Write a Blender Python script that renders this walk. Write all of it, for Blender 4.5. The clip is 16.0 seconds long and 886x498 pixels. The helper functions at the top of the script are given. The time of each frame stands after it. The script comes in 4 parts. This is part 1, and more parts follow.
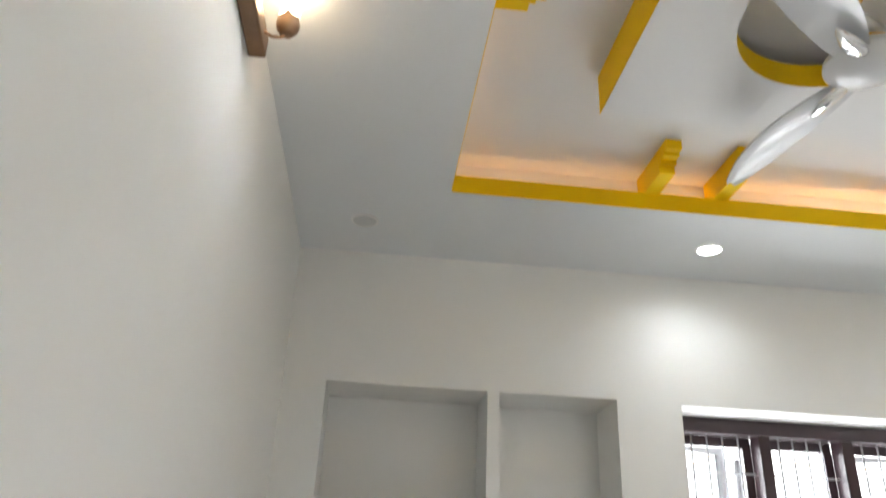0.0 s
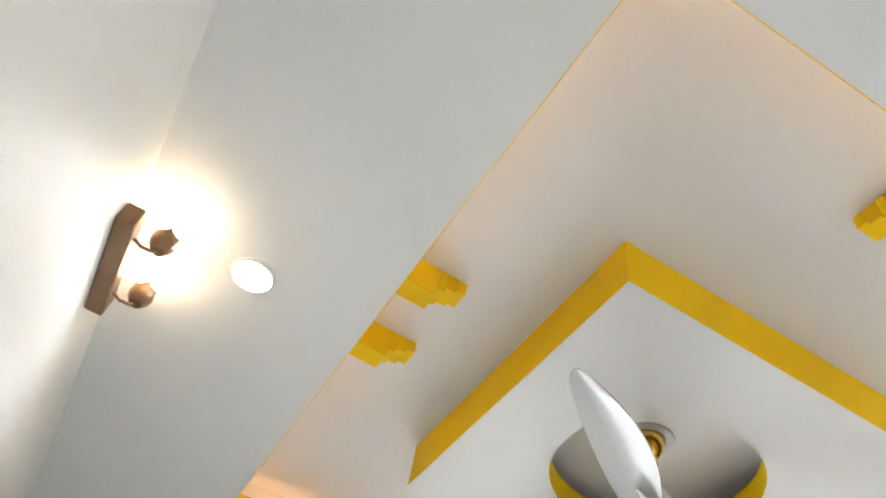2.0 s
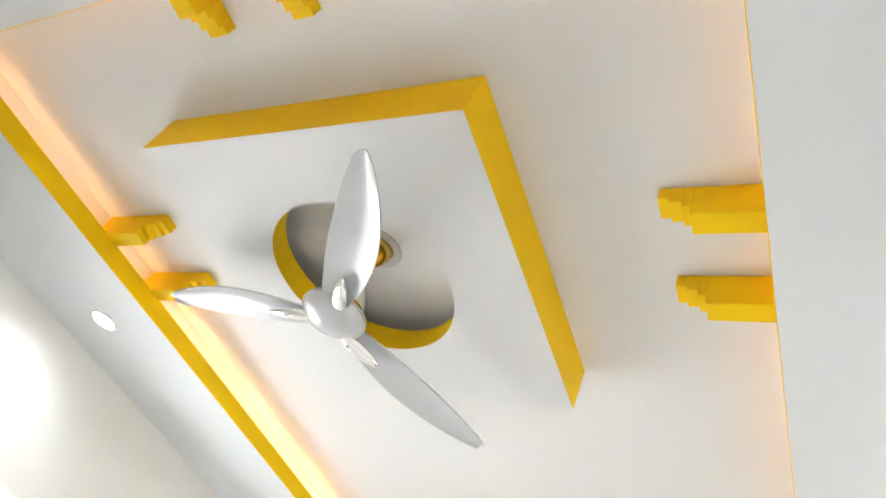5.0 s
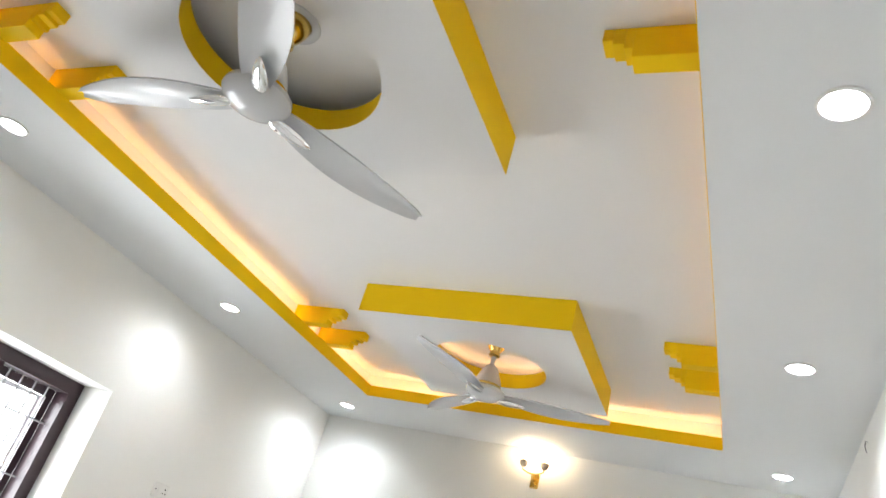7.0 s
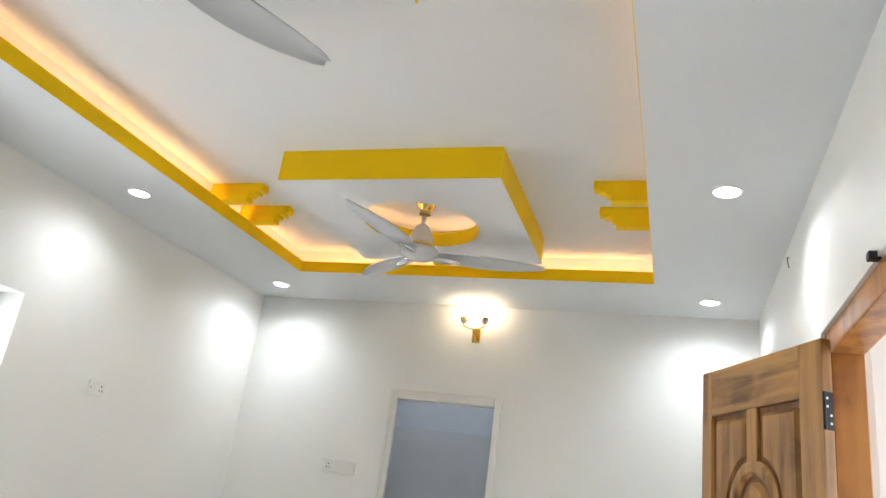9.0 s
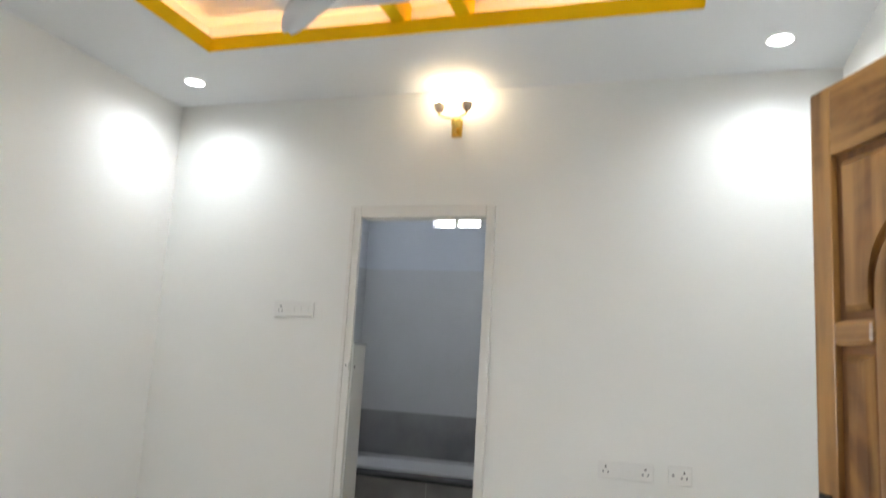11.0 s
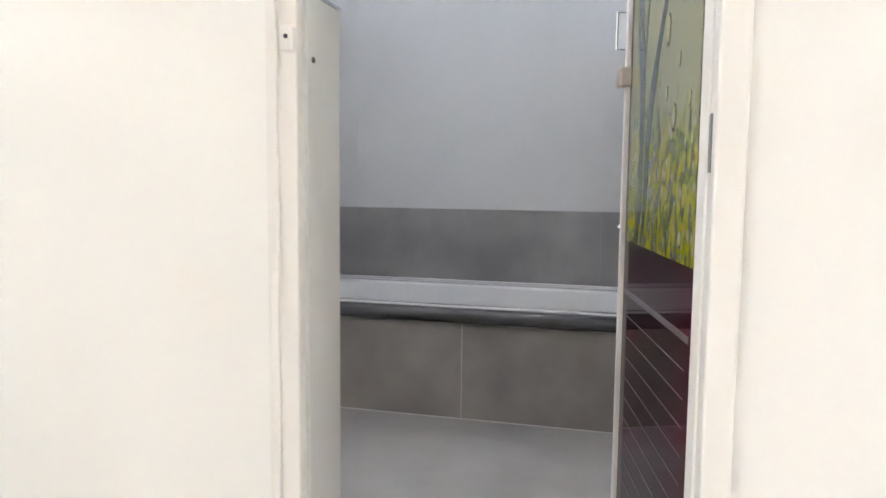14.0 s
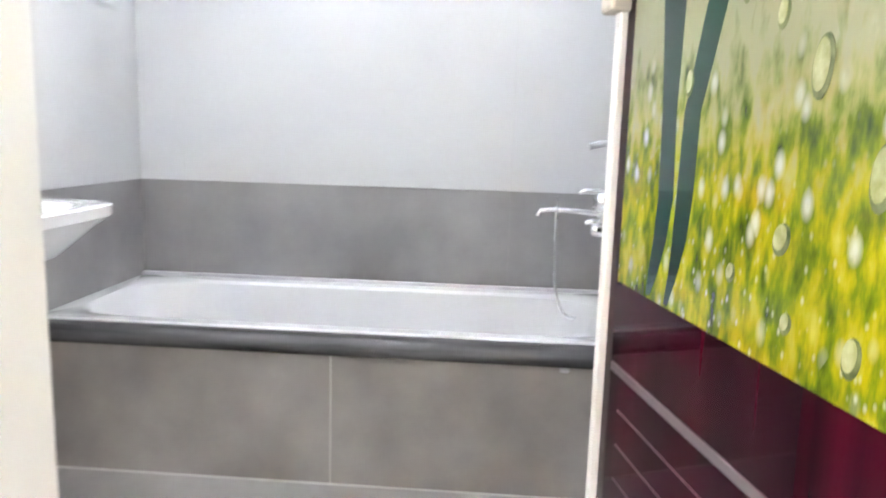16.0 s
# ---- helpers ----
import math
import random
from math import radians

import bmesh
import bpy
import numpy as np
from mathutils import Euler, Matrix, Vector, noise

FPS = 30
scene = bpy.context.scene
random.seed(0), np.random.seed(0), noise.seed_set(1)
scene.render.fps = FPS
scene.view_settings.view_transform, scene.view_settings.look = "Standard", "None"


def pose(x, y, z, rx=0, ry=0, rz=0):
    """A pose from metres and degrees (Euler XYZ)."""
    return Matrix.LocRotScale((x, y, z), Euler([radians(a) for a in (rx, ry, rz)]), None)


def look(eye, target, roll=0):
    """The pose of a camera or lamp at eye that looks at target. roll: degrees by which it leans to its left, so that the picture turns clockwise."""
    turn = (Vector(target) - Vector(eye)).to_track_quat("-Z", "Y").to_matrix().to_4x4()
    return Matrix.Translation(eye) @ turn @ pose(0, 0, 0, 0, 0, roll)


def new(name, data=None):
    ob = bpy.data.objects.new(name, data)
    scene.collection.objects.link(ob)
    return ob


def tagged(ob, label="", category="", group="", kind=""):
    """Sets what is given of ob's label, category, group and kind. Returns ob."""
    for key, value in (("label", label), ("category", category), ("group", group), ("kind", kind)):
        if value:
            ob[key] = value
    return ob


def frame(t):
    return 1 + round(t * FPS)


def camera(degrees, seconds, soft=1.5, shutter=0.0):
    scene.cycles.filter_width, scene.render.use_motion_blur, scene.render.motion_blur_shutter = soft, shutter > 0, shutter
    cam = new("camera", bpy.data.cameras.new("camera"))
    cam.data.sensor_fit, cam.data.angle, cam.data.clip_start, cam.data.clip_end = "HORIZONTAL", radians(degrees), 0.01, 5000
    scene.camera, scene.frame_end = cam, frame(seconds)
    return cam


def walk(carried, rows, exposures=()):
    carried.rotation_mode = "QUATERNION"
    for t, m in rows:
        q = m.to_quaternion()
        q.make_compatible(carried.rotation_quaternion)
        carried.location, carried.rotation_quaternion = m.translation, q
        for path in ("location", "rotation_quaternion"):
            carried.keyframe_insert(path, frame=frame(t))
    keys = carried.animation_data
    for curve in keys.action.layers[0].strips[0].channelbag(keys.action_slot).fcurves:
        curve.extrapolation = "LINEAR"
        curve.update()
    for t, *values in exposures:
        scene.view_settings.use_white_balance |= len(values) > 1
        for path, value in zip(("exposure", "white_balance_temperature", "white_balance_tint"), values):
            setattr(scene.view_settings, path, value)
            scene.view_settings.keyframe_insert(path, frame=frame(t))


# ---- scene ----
cam = camera(63.1, 16.0, shutter=0.3)
PATH = [
    (0, (3.076, 0.442, 1.447), (1.265, 0.595, 2.282), 2.7),
    (0.5, (3.091, 0.473, 1.505), (1.438, 0.592, 2.624), 3.6),
    (1, (3.092, 0.421, 1.567), (1.67, 0.586, 2.964), 5.1),
    (1.5, (3.054, 0.394, 1.514), (1.903, 0.666, 3.126), 12.0),
    (2, (3.086, 0.352, 1.536), (1.894, 0.767, 3.088), 14.2),
    (2.5, (3.083, 0.331, 1.555), (1.884, 0.893, 3.054), 17.2),
    (3, (3.045, 0.364, 1.553), (1.884, 1.045, 3.032), 23.2),
    (3.5, (3.023, 0.398, 1.557), (1.931, 1.177, 3.04), 27.2),
    (3.7, (3.017, 0.4, 1.535), (1.96, 1.21, 3.028), 28.6),
    (5.8, (3.03, 0.399, 1.572), (2.052, 1.724, 2.708), 26.4),
    (6, (3.032, 0.401, 1.564), (2.056, 1.763, 2.656), 25.8),
    (6.5, (3.031, 0.416, 1.552), (2.118, 1.906, 2.524), 22.4),
    (7, (3.033, 0.431, 1.538), (2.212, 2.002, 2.465), 16.9),
    (7.5, (3.031, 0.432, 1.549), (2.291, 2.07, 2.426), 12.8),
    (8, (3.026, 0.442, 1.535), (2.346, 2.146, 2.331), 10.2),
    (8.2, (3.022, 0.448, 1.532), (2.367, 2.182, 2.281), 9.5),
    (10.3, (2.862, 1.246, 1.484), (2.305, 3.074, 2.077), 5.4),
    (10.5, (2.822, 1.402, 1.502), (2.291, 3.25, 2.052), 4.2),
    (11, (2.761, 1.82, 1.42), (2.152, 3.7, 1.732), 3.4),
    (11.5, (2.657, 2.219, 1.283), (2.05, 4.124, 1.218), 2.6),
    (12, (2.509, 2.589, 1.197), (1.962, 4.482, 0.854), 0.8),
    (12.5, (2.33, 2.993, 1.152), (1.592, 4.806, 0.738), 0.2),
    (13, (2.080, 3.405, 1.166), (1.438, 5.273, 0.868), 0.0),
    (13.5, (1.894, 3.708, 1.146), (1.303, 5.612, 0.982), -0.2),
    (14, (1.766, 4.058, 1.143), (1.261, 5.984, 0.955), 0.6),
    (14.5, (1.671, 4.307, 1.141), (1.334, 6.256, 0.842), 0.9),
    (15, (1.63, 4.465, 1.138), (1.345, 6.399, 0.715), 0.7),
    (15.5, (1.608, 4.693, 1.152), (1.221, 6.612, 0.743), 1.2),
    (16, (1.573, 4.867, 1.202), (1.434, 6.837, 0.889), 1.7),
]
EXPOSURES = [(0.0, 0.30, 6500, 10), (0.5, 0.60, 6480, 10), (1.5, 0.72, 6460, 10), (2.5, 0.86, 6460, 10), (3.5, 0.92, 6460, 10), (5.8, 1.04, 6440, 10), (6.5, 0.62, 6460, 10), (7.0, 0.52, 6460, 10),
             (8.2, 0.40, 6470, 10), (10.5, 0.36, 6420, 8), (11.0, 0.34, 6460, 10), (11.5, 0.65, 6740, 14), (12.0, 1.22, 6600, 13), (12.5, 1.42, 6600, 14), (13.0, 1.42, 6660, 14), (13.5, 1.40, 6740, 14), (14.0, 1.44, 6660, 14),
             (14.5, 1.84, 6500, 13), (15.0, 2.02, 6520, 13), (15.5, 2.12, 6560, 13), (16.0, 2.66, 6700, 14)]
walk(cam, [(t, look(eye, target, roll)) for t, eye, target, roll in PATH], EXPOSURES)

# ---- world and lights ----
world = bpy.data.worlds.new("sky")
scene.world = world
world.use_nodes = True
wn = world.node_tree
sky = wn.nodes.new("ShaderNodeTexSky")
sky.sky_type = "NISHITA"
sky.sun_disc = False
sky.sun_elevation = radians(48)
sky.sun_rotation = radians(70)
wn.links.new(sky.outputs[0], wn.nodes["Background"].inputs[0])
wn.nodes["Background"].inputs[1].default_value = 0.15

sun = new("sun", bpy.data.lights.new("sun", "SUN"))
sun.data.energy, sun.data.angle, sun.data.color = 2.5, radians(0.5), (1, 0.95, 0.88)
sun.matrix_world = look((6, 2, 9), (0, 0, 0))

SPOT_WATTS = 22.0


def area_lamp(name, eye, target, sx, sy, watts, color):
    ob = new(name, bpy.data.lights.new(name, "AREA"))
    ob.data.shape, ob.data.size, ob.data.size_y = "RECTANGLE", sx, sy
    ob.data.energy, ob.data.color = watts, color
    ob.matrix_world = look(eye, target)
    return ob


area_lamp("window_daylight", (-0.40, 2.50, 1.55), (2.0, 2.50, 1.25), 1.30, 1.25, 50.0, (0.93, 0.97, 1.0))
# Added fill in the hall's unseen opening, to even out the bedroom's light.
area_lamp("hall_fill", (6.15, 2.80, 1.45), (3.5, 2.80, 1.30), 3.1, 2.2, 50.0, (0.96, 0.98, 1.0))
area_lamp("vent_daylight", (1.04, 7.62, 2.69), (1.10, 6.5, 2.05), 0.44, 0.32, 29.0, (0.96, 0.98, 1.0))


# ---- materials ----
def mat(name, color, rough=0.5, metal=0.0, color2=None, scale=6.0, bump=0.0, bump_scale=60.0, coat=0.0, spec=0.5):
    m = bpy.data.materials.new(name)
    m.use_nodes = True
    nt = m.node_tree
    b = nt.nodes["Principled BSDF"]
    b.inputs["Roughness"].default_value = rough
    b.inputs["Metallic"].default_value = metal
    b.inputs["Coat Weight"].default_value = coat
    b.inputs["Specular IOR Level"].default_value = spec
    b.inputs["Base Color"].default_value = (*color, 1)
    geo = nt.nodes.new("ShaderNodeNewGeometry")
    if color2:
        n = nt.nodes.new("ShaderNodeTexNoise")
        n.inputs["Scale"].default_value, n.inputs["Detail"].default_value = scale, 6
        nt.links.new(geo.outputs["Position"], n.inputs["Vector"])
        r = nt.nodes.new("ShaderNodeValToRGB")
        r.color_ramp.elements[0].position, r.color_ramp.elements[1].position = 0.3, 0.7
        r.color_ramp.elements[0].color, r.color_ramp.elements[1].color = (*color, 1), (*color2, 1)
        nt.links.new(n.outputs["Fac"], r.inputs["Fac"])
        nt.links.new(r.outputs["Color"], b.inputs["Base Color"])
    if bump:
        n2 = nt.nodes.new("ShaderNodeTexNoise")
        n2.inputs["Scale"].default_value, n2.inputs["Detail"].default_value = bump_scale, 4
        nt.links.new(geo.outputs["Position"], n2.inputs["Vector"])
        bp = nt.nodes.new("ShaderNodeBump")
        bp.inputs["Strength"].default_value, bp.inputs["Distance"].default_value = bump, 0.004
        nt.links.new(n2.outputs["Fac"], bp.inputs["Height"])
        nt.links.new(bp.outputs["Normal"], b.inputs["Normal"])
    return m


def glow(name, color, strength):
    m = bpy.data.materials.new(name)
    m.use_nodes = True
    b = m.node_tree.nodes["Principled BSDF"]
    b.inputs["Base Color"].default_value = (0.8, 0.8, 0.8, 1)
    b.inputs["Emission Color"].default_value = (*color, 1)
    b.inputs["Emission Strength"].default_value = strength
    return m


def led_strip(name, color, weak, full):
    """A long strip that grows weaker towards its far end, as voltage drops along it."""
    m = glow(name, color, full)
    nt = m.node_tree
    geo = nt.nodes.new("ShaderNodeNewGeometry")
    sep = nt.nodes.new("ShaderNodeSeparateXYZ")
    nt.links.new(geo.outputs["Position"], sep.inputs[0])
    r = nt.nodes.new("ShaderNodeMapRange")
    r.inputs["From Min"].default_value, r.inputs["From Max"].default_value = 1.2, 3.2
    r.inputs["To Min"].default_value, r.inputs["To Max"].default_value = weak, full
    nt.links.new(sep.outputs["Y"], r.inputs["Value"])
    nt.links.new(r.outputs[0], nt.nodes["Principled BSDF"].inputs["Emission Strength"])
    return m


def marble(name, base, vein, vein2, rough, scale=1.3):
    """Polished vitrified tile: pale ground, thin slanting veins, a different slice for each tile."""
    m = bpy.data.materials.new(name)
    m.use_nodes = True
    nt = m.node_tree
    L = nt.links.new
    b = nt.nodes["Principled BSDF"]
    b.inputs["Roughness"].default_value = rough
    geo = nt.nodes.new("ShaderNodeNewGeometry")
    info = nt.nodes.new("ShaderNodeObjectInfo")
    off = nt.nodes.new("ShaderNodeVectorMath")
    off.operation = "MULTIPLY_ADD"
    comb = nt.nodes.new("ShaderNodeCombineXYZ")
    for k in range(3):
        L(info.outputs["Random"], comb.inputs[k])
    L(comb.outputs[0], off.inputs[0])
    off.inputs[1].default_value = (2.6, 1.9, 1.2)
    L(geo.outputs["Position"], off.inputs[2])
    mp = nt.nodes.new("ShaderNodeMapping")
    mp.inputs["Rotation"].default_value = (0.3, 0.5, radians(35))
    mp.inputs["Scale"].default_value = (0.60, 1.7, 1.6)
    L(off.outputs[0], mp.inputs["Vector"])
    col = None
    for sc, c, w, strength in ((scale, vein, 0.060, 0.62), (scale * 1.9, vein2, 0.034, 0.60)):
        n = nt.nodes.new("ShaderNodeTexNoise")
        n.inputs["Scale"].default_value, n.inputs["Detail"].default_value = sc, 3
        n.inputs["Distortion"].default_value = 0.25
        L(mp.outputs[0], n.inputs["Vector"])
        s = nt.nodes.new("ShaderNodeMath")
        s.operation = "SUBTRACT"
        s.inputs[1].default_value = 0.5
        L(n.outputs["Fac"], s.inputs[0])
        a = nt.nodes.new("ShaderNodeMath")
        a.operation = "ABSOLUTE"
        L(s.outputs[0], a.inputs[0])
        r = nt.nodes.new("ShaderNodeMapRange")
        r.inputs["From Min"].default_value, r.inputs["From Max"].default_value = 0.0, w * 0.8
        r.inputs["To Min"].default_value, r.inputs["To Max"].default_value = strength, 0.0
        L(a.outputs[0], r.inputs["Value"])
        mk = nt.nodes.new("ShaderNodeTexNoise")
        mk.inputs["Scale"].default_value = 1.1
        L(off.outputs[0], mk.inputs["Vector"])
        mr = nt.nodes.new("ShaderNodeMapRange")
        mr.inputs["From Min"].default_value, mr.inputs["From Max"].default_value = 0.42, 0.64
        L(mk.outputs["Fac"], mr.inputs["Value"])
        mu = nt.nodes.new("ShaderNodeMath")
        mu.operation = "MULTIPLY"
        L(r.outputs[0], mu.inputs[0])
        L(mr.outputs[0], mu.inputs[1])
        mix = nt.nodes.new("ShaderNodeMix")
        mix.data_type = "RGBA"
        L(mu.outputs[0], mix.inputs["Factor"])
        if col is None:
            mix.inputs["A"].default_value = (*base, 1)
        else:
            L(col, mix.inputs["A"])
        mix.inputs["B"].default_value = (*c, 1)
        col = mix.outputs["Result"]
    L(col, b.inputs["Base Color"])
    return m


def wood(name, dark, light, rough, scale=(14, 14, 1.2)):
    m = bpy.data.materials.new(name)
    m.use_nodes = True
    nt = m.node_tree
    L = nt.links.new
    b = nt.nodes["Principled BSDF"]
    b.inputs["Roughness"].default_value = rough
    b.inputs["Coat Weight"].default_value = 0.15
    tc = nt.nodes.new("ShaderNodeTexCoord")
    info = nt.nodes.new("ShaderNodeObjectInfo")
    add = nt.nodes.new("ShaderNodeVectorMath")
    add.operation = "ADD"
    L(tc.outputs["Object"], add.inputs[0])
    comb = nt.nodes.new("ShaderNodeCombineXYZ")
    mul = nt.nodes.new("ShaderNodeMath")
    mul.operation = "MULTIPLY"
    mul.inputs[1].default_value = 9.0
    L(info.outputs["Random"], mul.inputs[0])
    for k in range(3):
        L(mul.outputs[0], comb.inputs[k])
    L(comb.outputs[0], add.inputs[1])
    mp = nt.nodes.new("ShaderNodeMapping")
    mp.inputs["Scale"].default_value = scale
    L(add.outputs[0], mp.inputs["Vector"])
    n = nt.nodes.new("ShaderNodeTexNoise")
    n.inputs["Scale"].default_value, n.inputs["Detail"].default_value, n.inputs["Distortion"].default_value = 1.0, 8, 0.6
    L(mp.outputs[0], n.inputs["Vector"])
    r = nt.nodes.new("ShaderNodeValToRGB")
    r.color_ramp.elements[0].position, r.color_ramp.elements[1].position = 0.38, 0.60
    r.color_ramp.elements[0].color, r.color_ramp.elements[1].color = (*dark, 1), (*light, 1)
    L(n.outputs["Fac"], r.inputs["Fac"])
    n2 = nt.nodes.new("ShaderNodeTexNoise")
    n2.inputs["Scale"].default_value, n2.inputs["Detail"].default_value, n2.inputs["Distortion"].default_value = 4.5, 3, 1.5
    L(add.outputs[0], n2.inputs["Vector"])
    r2 = nt.nodes.new("ShaderNodeMapRange")
    r2.inputs["From Min"].default_value, r2.inputs["From Max"].default_value = 0.35, 0.68
    r2.inputs["To Min"].default_value, r2.inputs["To Max"].default_value = 0.0, 0.55
    L(n2.outputs["Fac"], r2.inputs["Value"])
    mx = nt.nodes.new("ShaderNodeMix")
    mx.data_type = "RGBA"
    L(r2.outputs[0], mx.inputs["Factor"])
    L(r.outputs["Color"], mx.inputs["A"])
    mx.inputs["B"].default_value = (light[0] * 1.15, light[1] * 1.05, light[2] * 0.9, 1)
    L(mx.outputs["Result"], b.inputs["Base Color"])
    bp = nt.nodes.new("ShaderNodeBump")
    bp.inputs["Strength"].default_value, bp.inputs["Distance"].default_value = 0.12, 0.003
    L(n.outputs["Fac"], bp.inputs["Height"])
    L(bp.outputs["Normal"], b.inputs["Normal"])
    return m


def meadow_print():
    """Printed meadow with dew on the bathroom door: pale sky above, yellow-green blades and bright specks below."""
    m = bpy.data.materials.new("meadow_print")
    m.use_nodes = True
    nt = m.node_tree
    L = nt.links.new
    b = nt.nodes["Principled BSDF"]
    b.inputs["Roughness"].default_value = 0.06
    tc = nt.nodes.new("ShaderNodeTexCoord")
    sep = nt.nodes.new("ShaderNodeSeparateXYZ")
    L(tc.outputs["Object"], sep.inputs[0])
    mp = nt.nodes.new("ShaderNodeMapping")
    mp.inputs["Scale"].default_value = (27, 27, 11)
    L(tc.outputs["Object"], mp.inputs["Vector"])
    n = nt.nodes.new("ShaderNodeTexNoise")
    n.inputs["Scale"].default_value, n.inputs["Detail"].default_value = 1.6, 5
    L(mp.outputs[0], n.inputs["Vector"])
    grass = nt.nodes.new("ShaderNodeValToRGB")
    e = grass.color_ramp.elements
    e[0].position, e[0].color = 0.32, (0.022, 0.046, 0.006, 1)
    e[1].position, e[1].color = 0.74, (0.46, 0.42, 0.07, 1)
    g = e.new(0.45)
    g.color = (0.125, 0.17, 0.005, 1)
    g = e.new(0.57)
    g.color = (0.33, 0.30, 0.004, 1)
    L(n.outputs["Fac"], grass.inputs["Fac"])
    mp2 = nt.nodes.new("ShaderNodeMapping")
    mp2.inputs["Scale"].default_value = (1, 1, 0.62)
    L(tc.outputs["Object"], mp2.inputs["Vector"])
    # patches of orange and of deep green among the blades
    base = grass.outputs["Color"]
    for scale, lo, hi, tint in ((9.0, 0.56, 0.70, (0.38, 0.18, 0.006)), (7.0, 0.58, 0.74, (0.035, 0.075, 0.012))):
        pn = nt.nodes.new("ShaderNodeTexNoise")
        pn.inputs["Scale"].default_value, pn.inputs["Detail"].default_value = scale, 4
        L(tc.outputs["Object"], pn.inputs["Vector"])
        pr = nt.nodes.new("ShaderNodeMapRange")
        pr.inputs["From Min"].default_value, pr.inputs["From Max"].default_value = lo, hi
        pr.inputs["To Max"].default_value = 0.5
        L(pn.outputs["Fac"], pr.inputs["Value"])
        pm = nt.nodes.new("ShaderNodeMix")
        pm.data_type = "RGBA"
        L(pr.outputs[0], pm.inputs["Factor"])
        L(base, pm.inputs["A"])
        pm.inputs["B"].default_value = (*tint, 1)
        base = pm.outputs["Result"]
    # dew out of focus higher up, fine drops below
    for scale, share, soft_in, soft_out, strength, z_lo, z_hi in ((95, 0.35, 0.06, 0.30, 0.8, 1.22, 1.02), (36, 0.28, 0.10, 0.36, 0.95, 0.94, 1.14)):
        v = nt.nodes.new("ShaderNodeTexVoronoi")
        v.inputs["Scale"].default_value = scale
        L(mp2.outputs[0], v.inputs["Vector"])
        dots = nt.nodes.new("ShaderNodeMapRange")
        dots.inputs["From Min"].default_value, dots.inputs["From Max"].default_value = soft_in, soft_out
        dots.inputs["To Min"].default_value, dots.inputs["To Max"].default_value = strength, 0.0
        L(v.outputs["Distance"], dots.inputs["Value"])
        mk = nt.nodes.new("ShaderNodeMath")
        mk.operation = "GREATER_THAN"
        mk.inputs[1].default_value = share
        sc = nt.nodes.new("ShaderNodeSeparateColor")
        L(v.outputs["Color"], sc.inputs[0])
        L(sc.outputs[0], mk.inputs[0])
        zone = nt.nodes.new("ShaderNodeMapRange")
        zone.inputs["From Min"].default_value, zone.inputs["From Max"].default_value = z_lo, z_hi
        zone.inputs["To Min"].default_value, zone.inputs["To Max"].default_value = 0.15, 1.0
        L(sep.outputs["Z"], zone.inputs["Value"])
        dm = nt.nodes.new("ShaderNodeMath")
        dm.operation = "MULTIPLY"
        L(dots.outputs[0], dm.inputs[0])
        L(mk.outputs[0], dm.inputs[1])
        dz = nt.nodes.new("ShaderNodeMath")
        dz.operation = "MULTIPLY"
        L(dm.outputs[0], dz.inputs[0])
        L(zone.outputs[0], dz.inputs[1])
        mx = nt.nodes.new("ShaderNodeMix")
        mx.data_type = "RGBA"
        L(dz.outputs[0], mx.inputs["Factor"])
        L(base, mx.inputs["A"])
        mx.inputs["B"].default_value = (0.52, 0.52, 0.42, 1)
        base = mx.outputs["Result"]
    h = nt.nodes.new("ShaderNodeMath")
    h.operation = "MULTIPLY_ADD"
    L(n.outputs["Fac"], h.inputs[0])
    h.inputs[1].default_value = 0.35
    L(sep.outputs["Z"], h.inputs[2])
    up = nt.nodes.new("ShaderNodeMapRange")
    up.inputs["From Min"].default_value, up.inputs["From Max"].default_value = 1.37, 1.48
    L(h.outputs[0], up.inputs["Value"])
    fin = nt.nodes.new("ShaderNodeMix")
    fin.data_type = "RGBA"
    L(up.outputs[0], fin.inputs["Factor"])
    L(base, fin.inputs["A"])
    fin.inputs["B"].default_value = (0.28, 0.285, 0.165, 1)
    L(fin.outputs["Result"], b.inputs["Base Color"])
    return m


def stretch(m, scale):
    """Draw a material's pattern out along an axis of its object."""
    nt = m.node_tree
    tc = nt.nodes.new("ShaderNodeTexCoord")
    mp = nt.nodes.new("ShaderNodeMapping")
    mp.inputs["Scale"].default_value = scale
    nt.links.new(tc.outputs["Object"], mp.inputs["Vector"])
    for n in nt.nodes:
        if n.bl_idname == "ShaderNodeTexNoise":
            nt.links.new(mp.outputs[0], n.inputs["Vector"])


def maroon_print():
    m = mat("maroon_laminate", (0.007, 0.003, 0.006), 0.05, color2=(0.046, 0.0025, 0.010), scale=1.0, spec=0.11)
    stretch(m, (22, 22, 0.5))
    return m


M_WALL = mat("cream_wall_paint", (0.81, 0.805, 0.776), 0.55, color2=(0.835, 0.83, 0.803), scale=1.7, bump=0.12, bump_scale=45)
M_CEIL = mat("white_ceiling_paint", (0.735, 0.748, 0.757), 0.6, color2=(0.765, 0.778, 0.787), scale=1.1, bump=0.06, bump_scale=30)
M_TRAY = mat("warm_white_ceiling_paint", (0.735, 0.724, 0.716), 0.6, color2=(0.765, 0.754, 0.746), scale=1.1, bump=0.06, bump_scale=30)
M_YELLOW = mat("yellow_paint", (0.87, 0.565, 0.001), 0.55, color2=(0.90, 0.60, 0.002), scale=3.0, bump=0.08, bump_scale=50, spec=0.2)
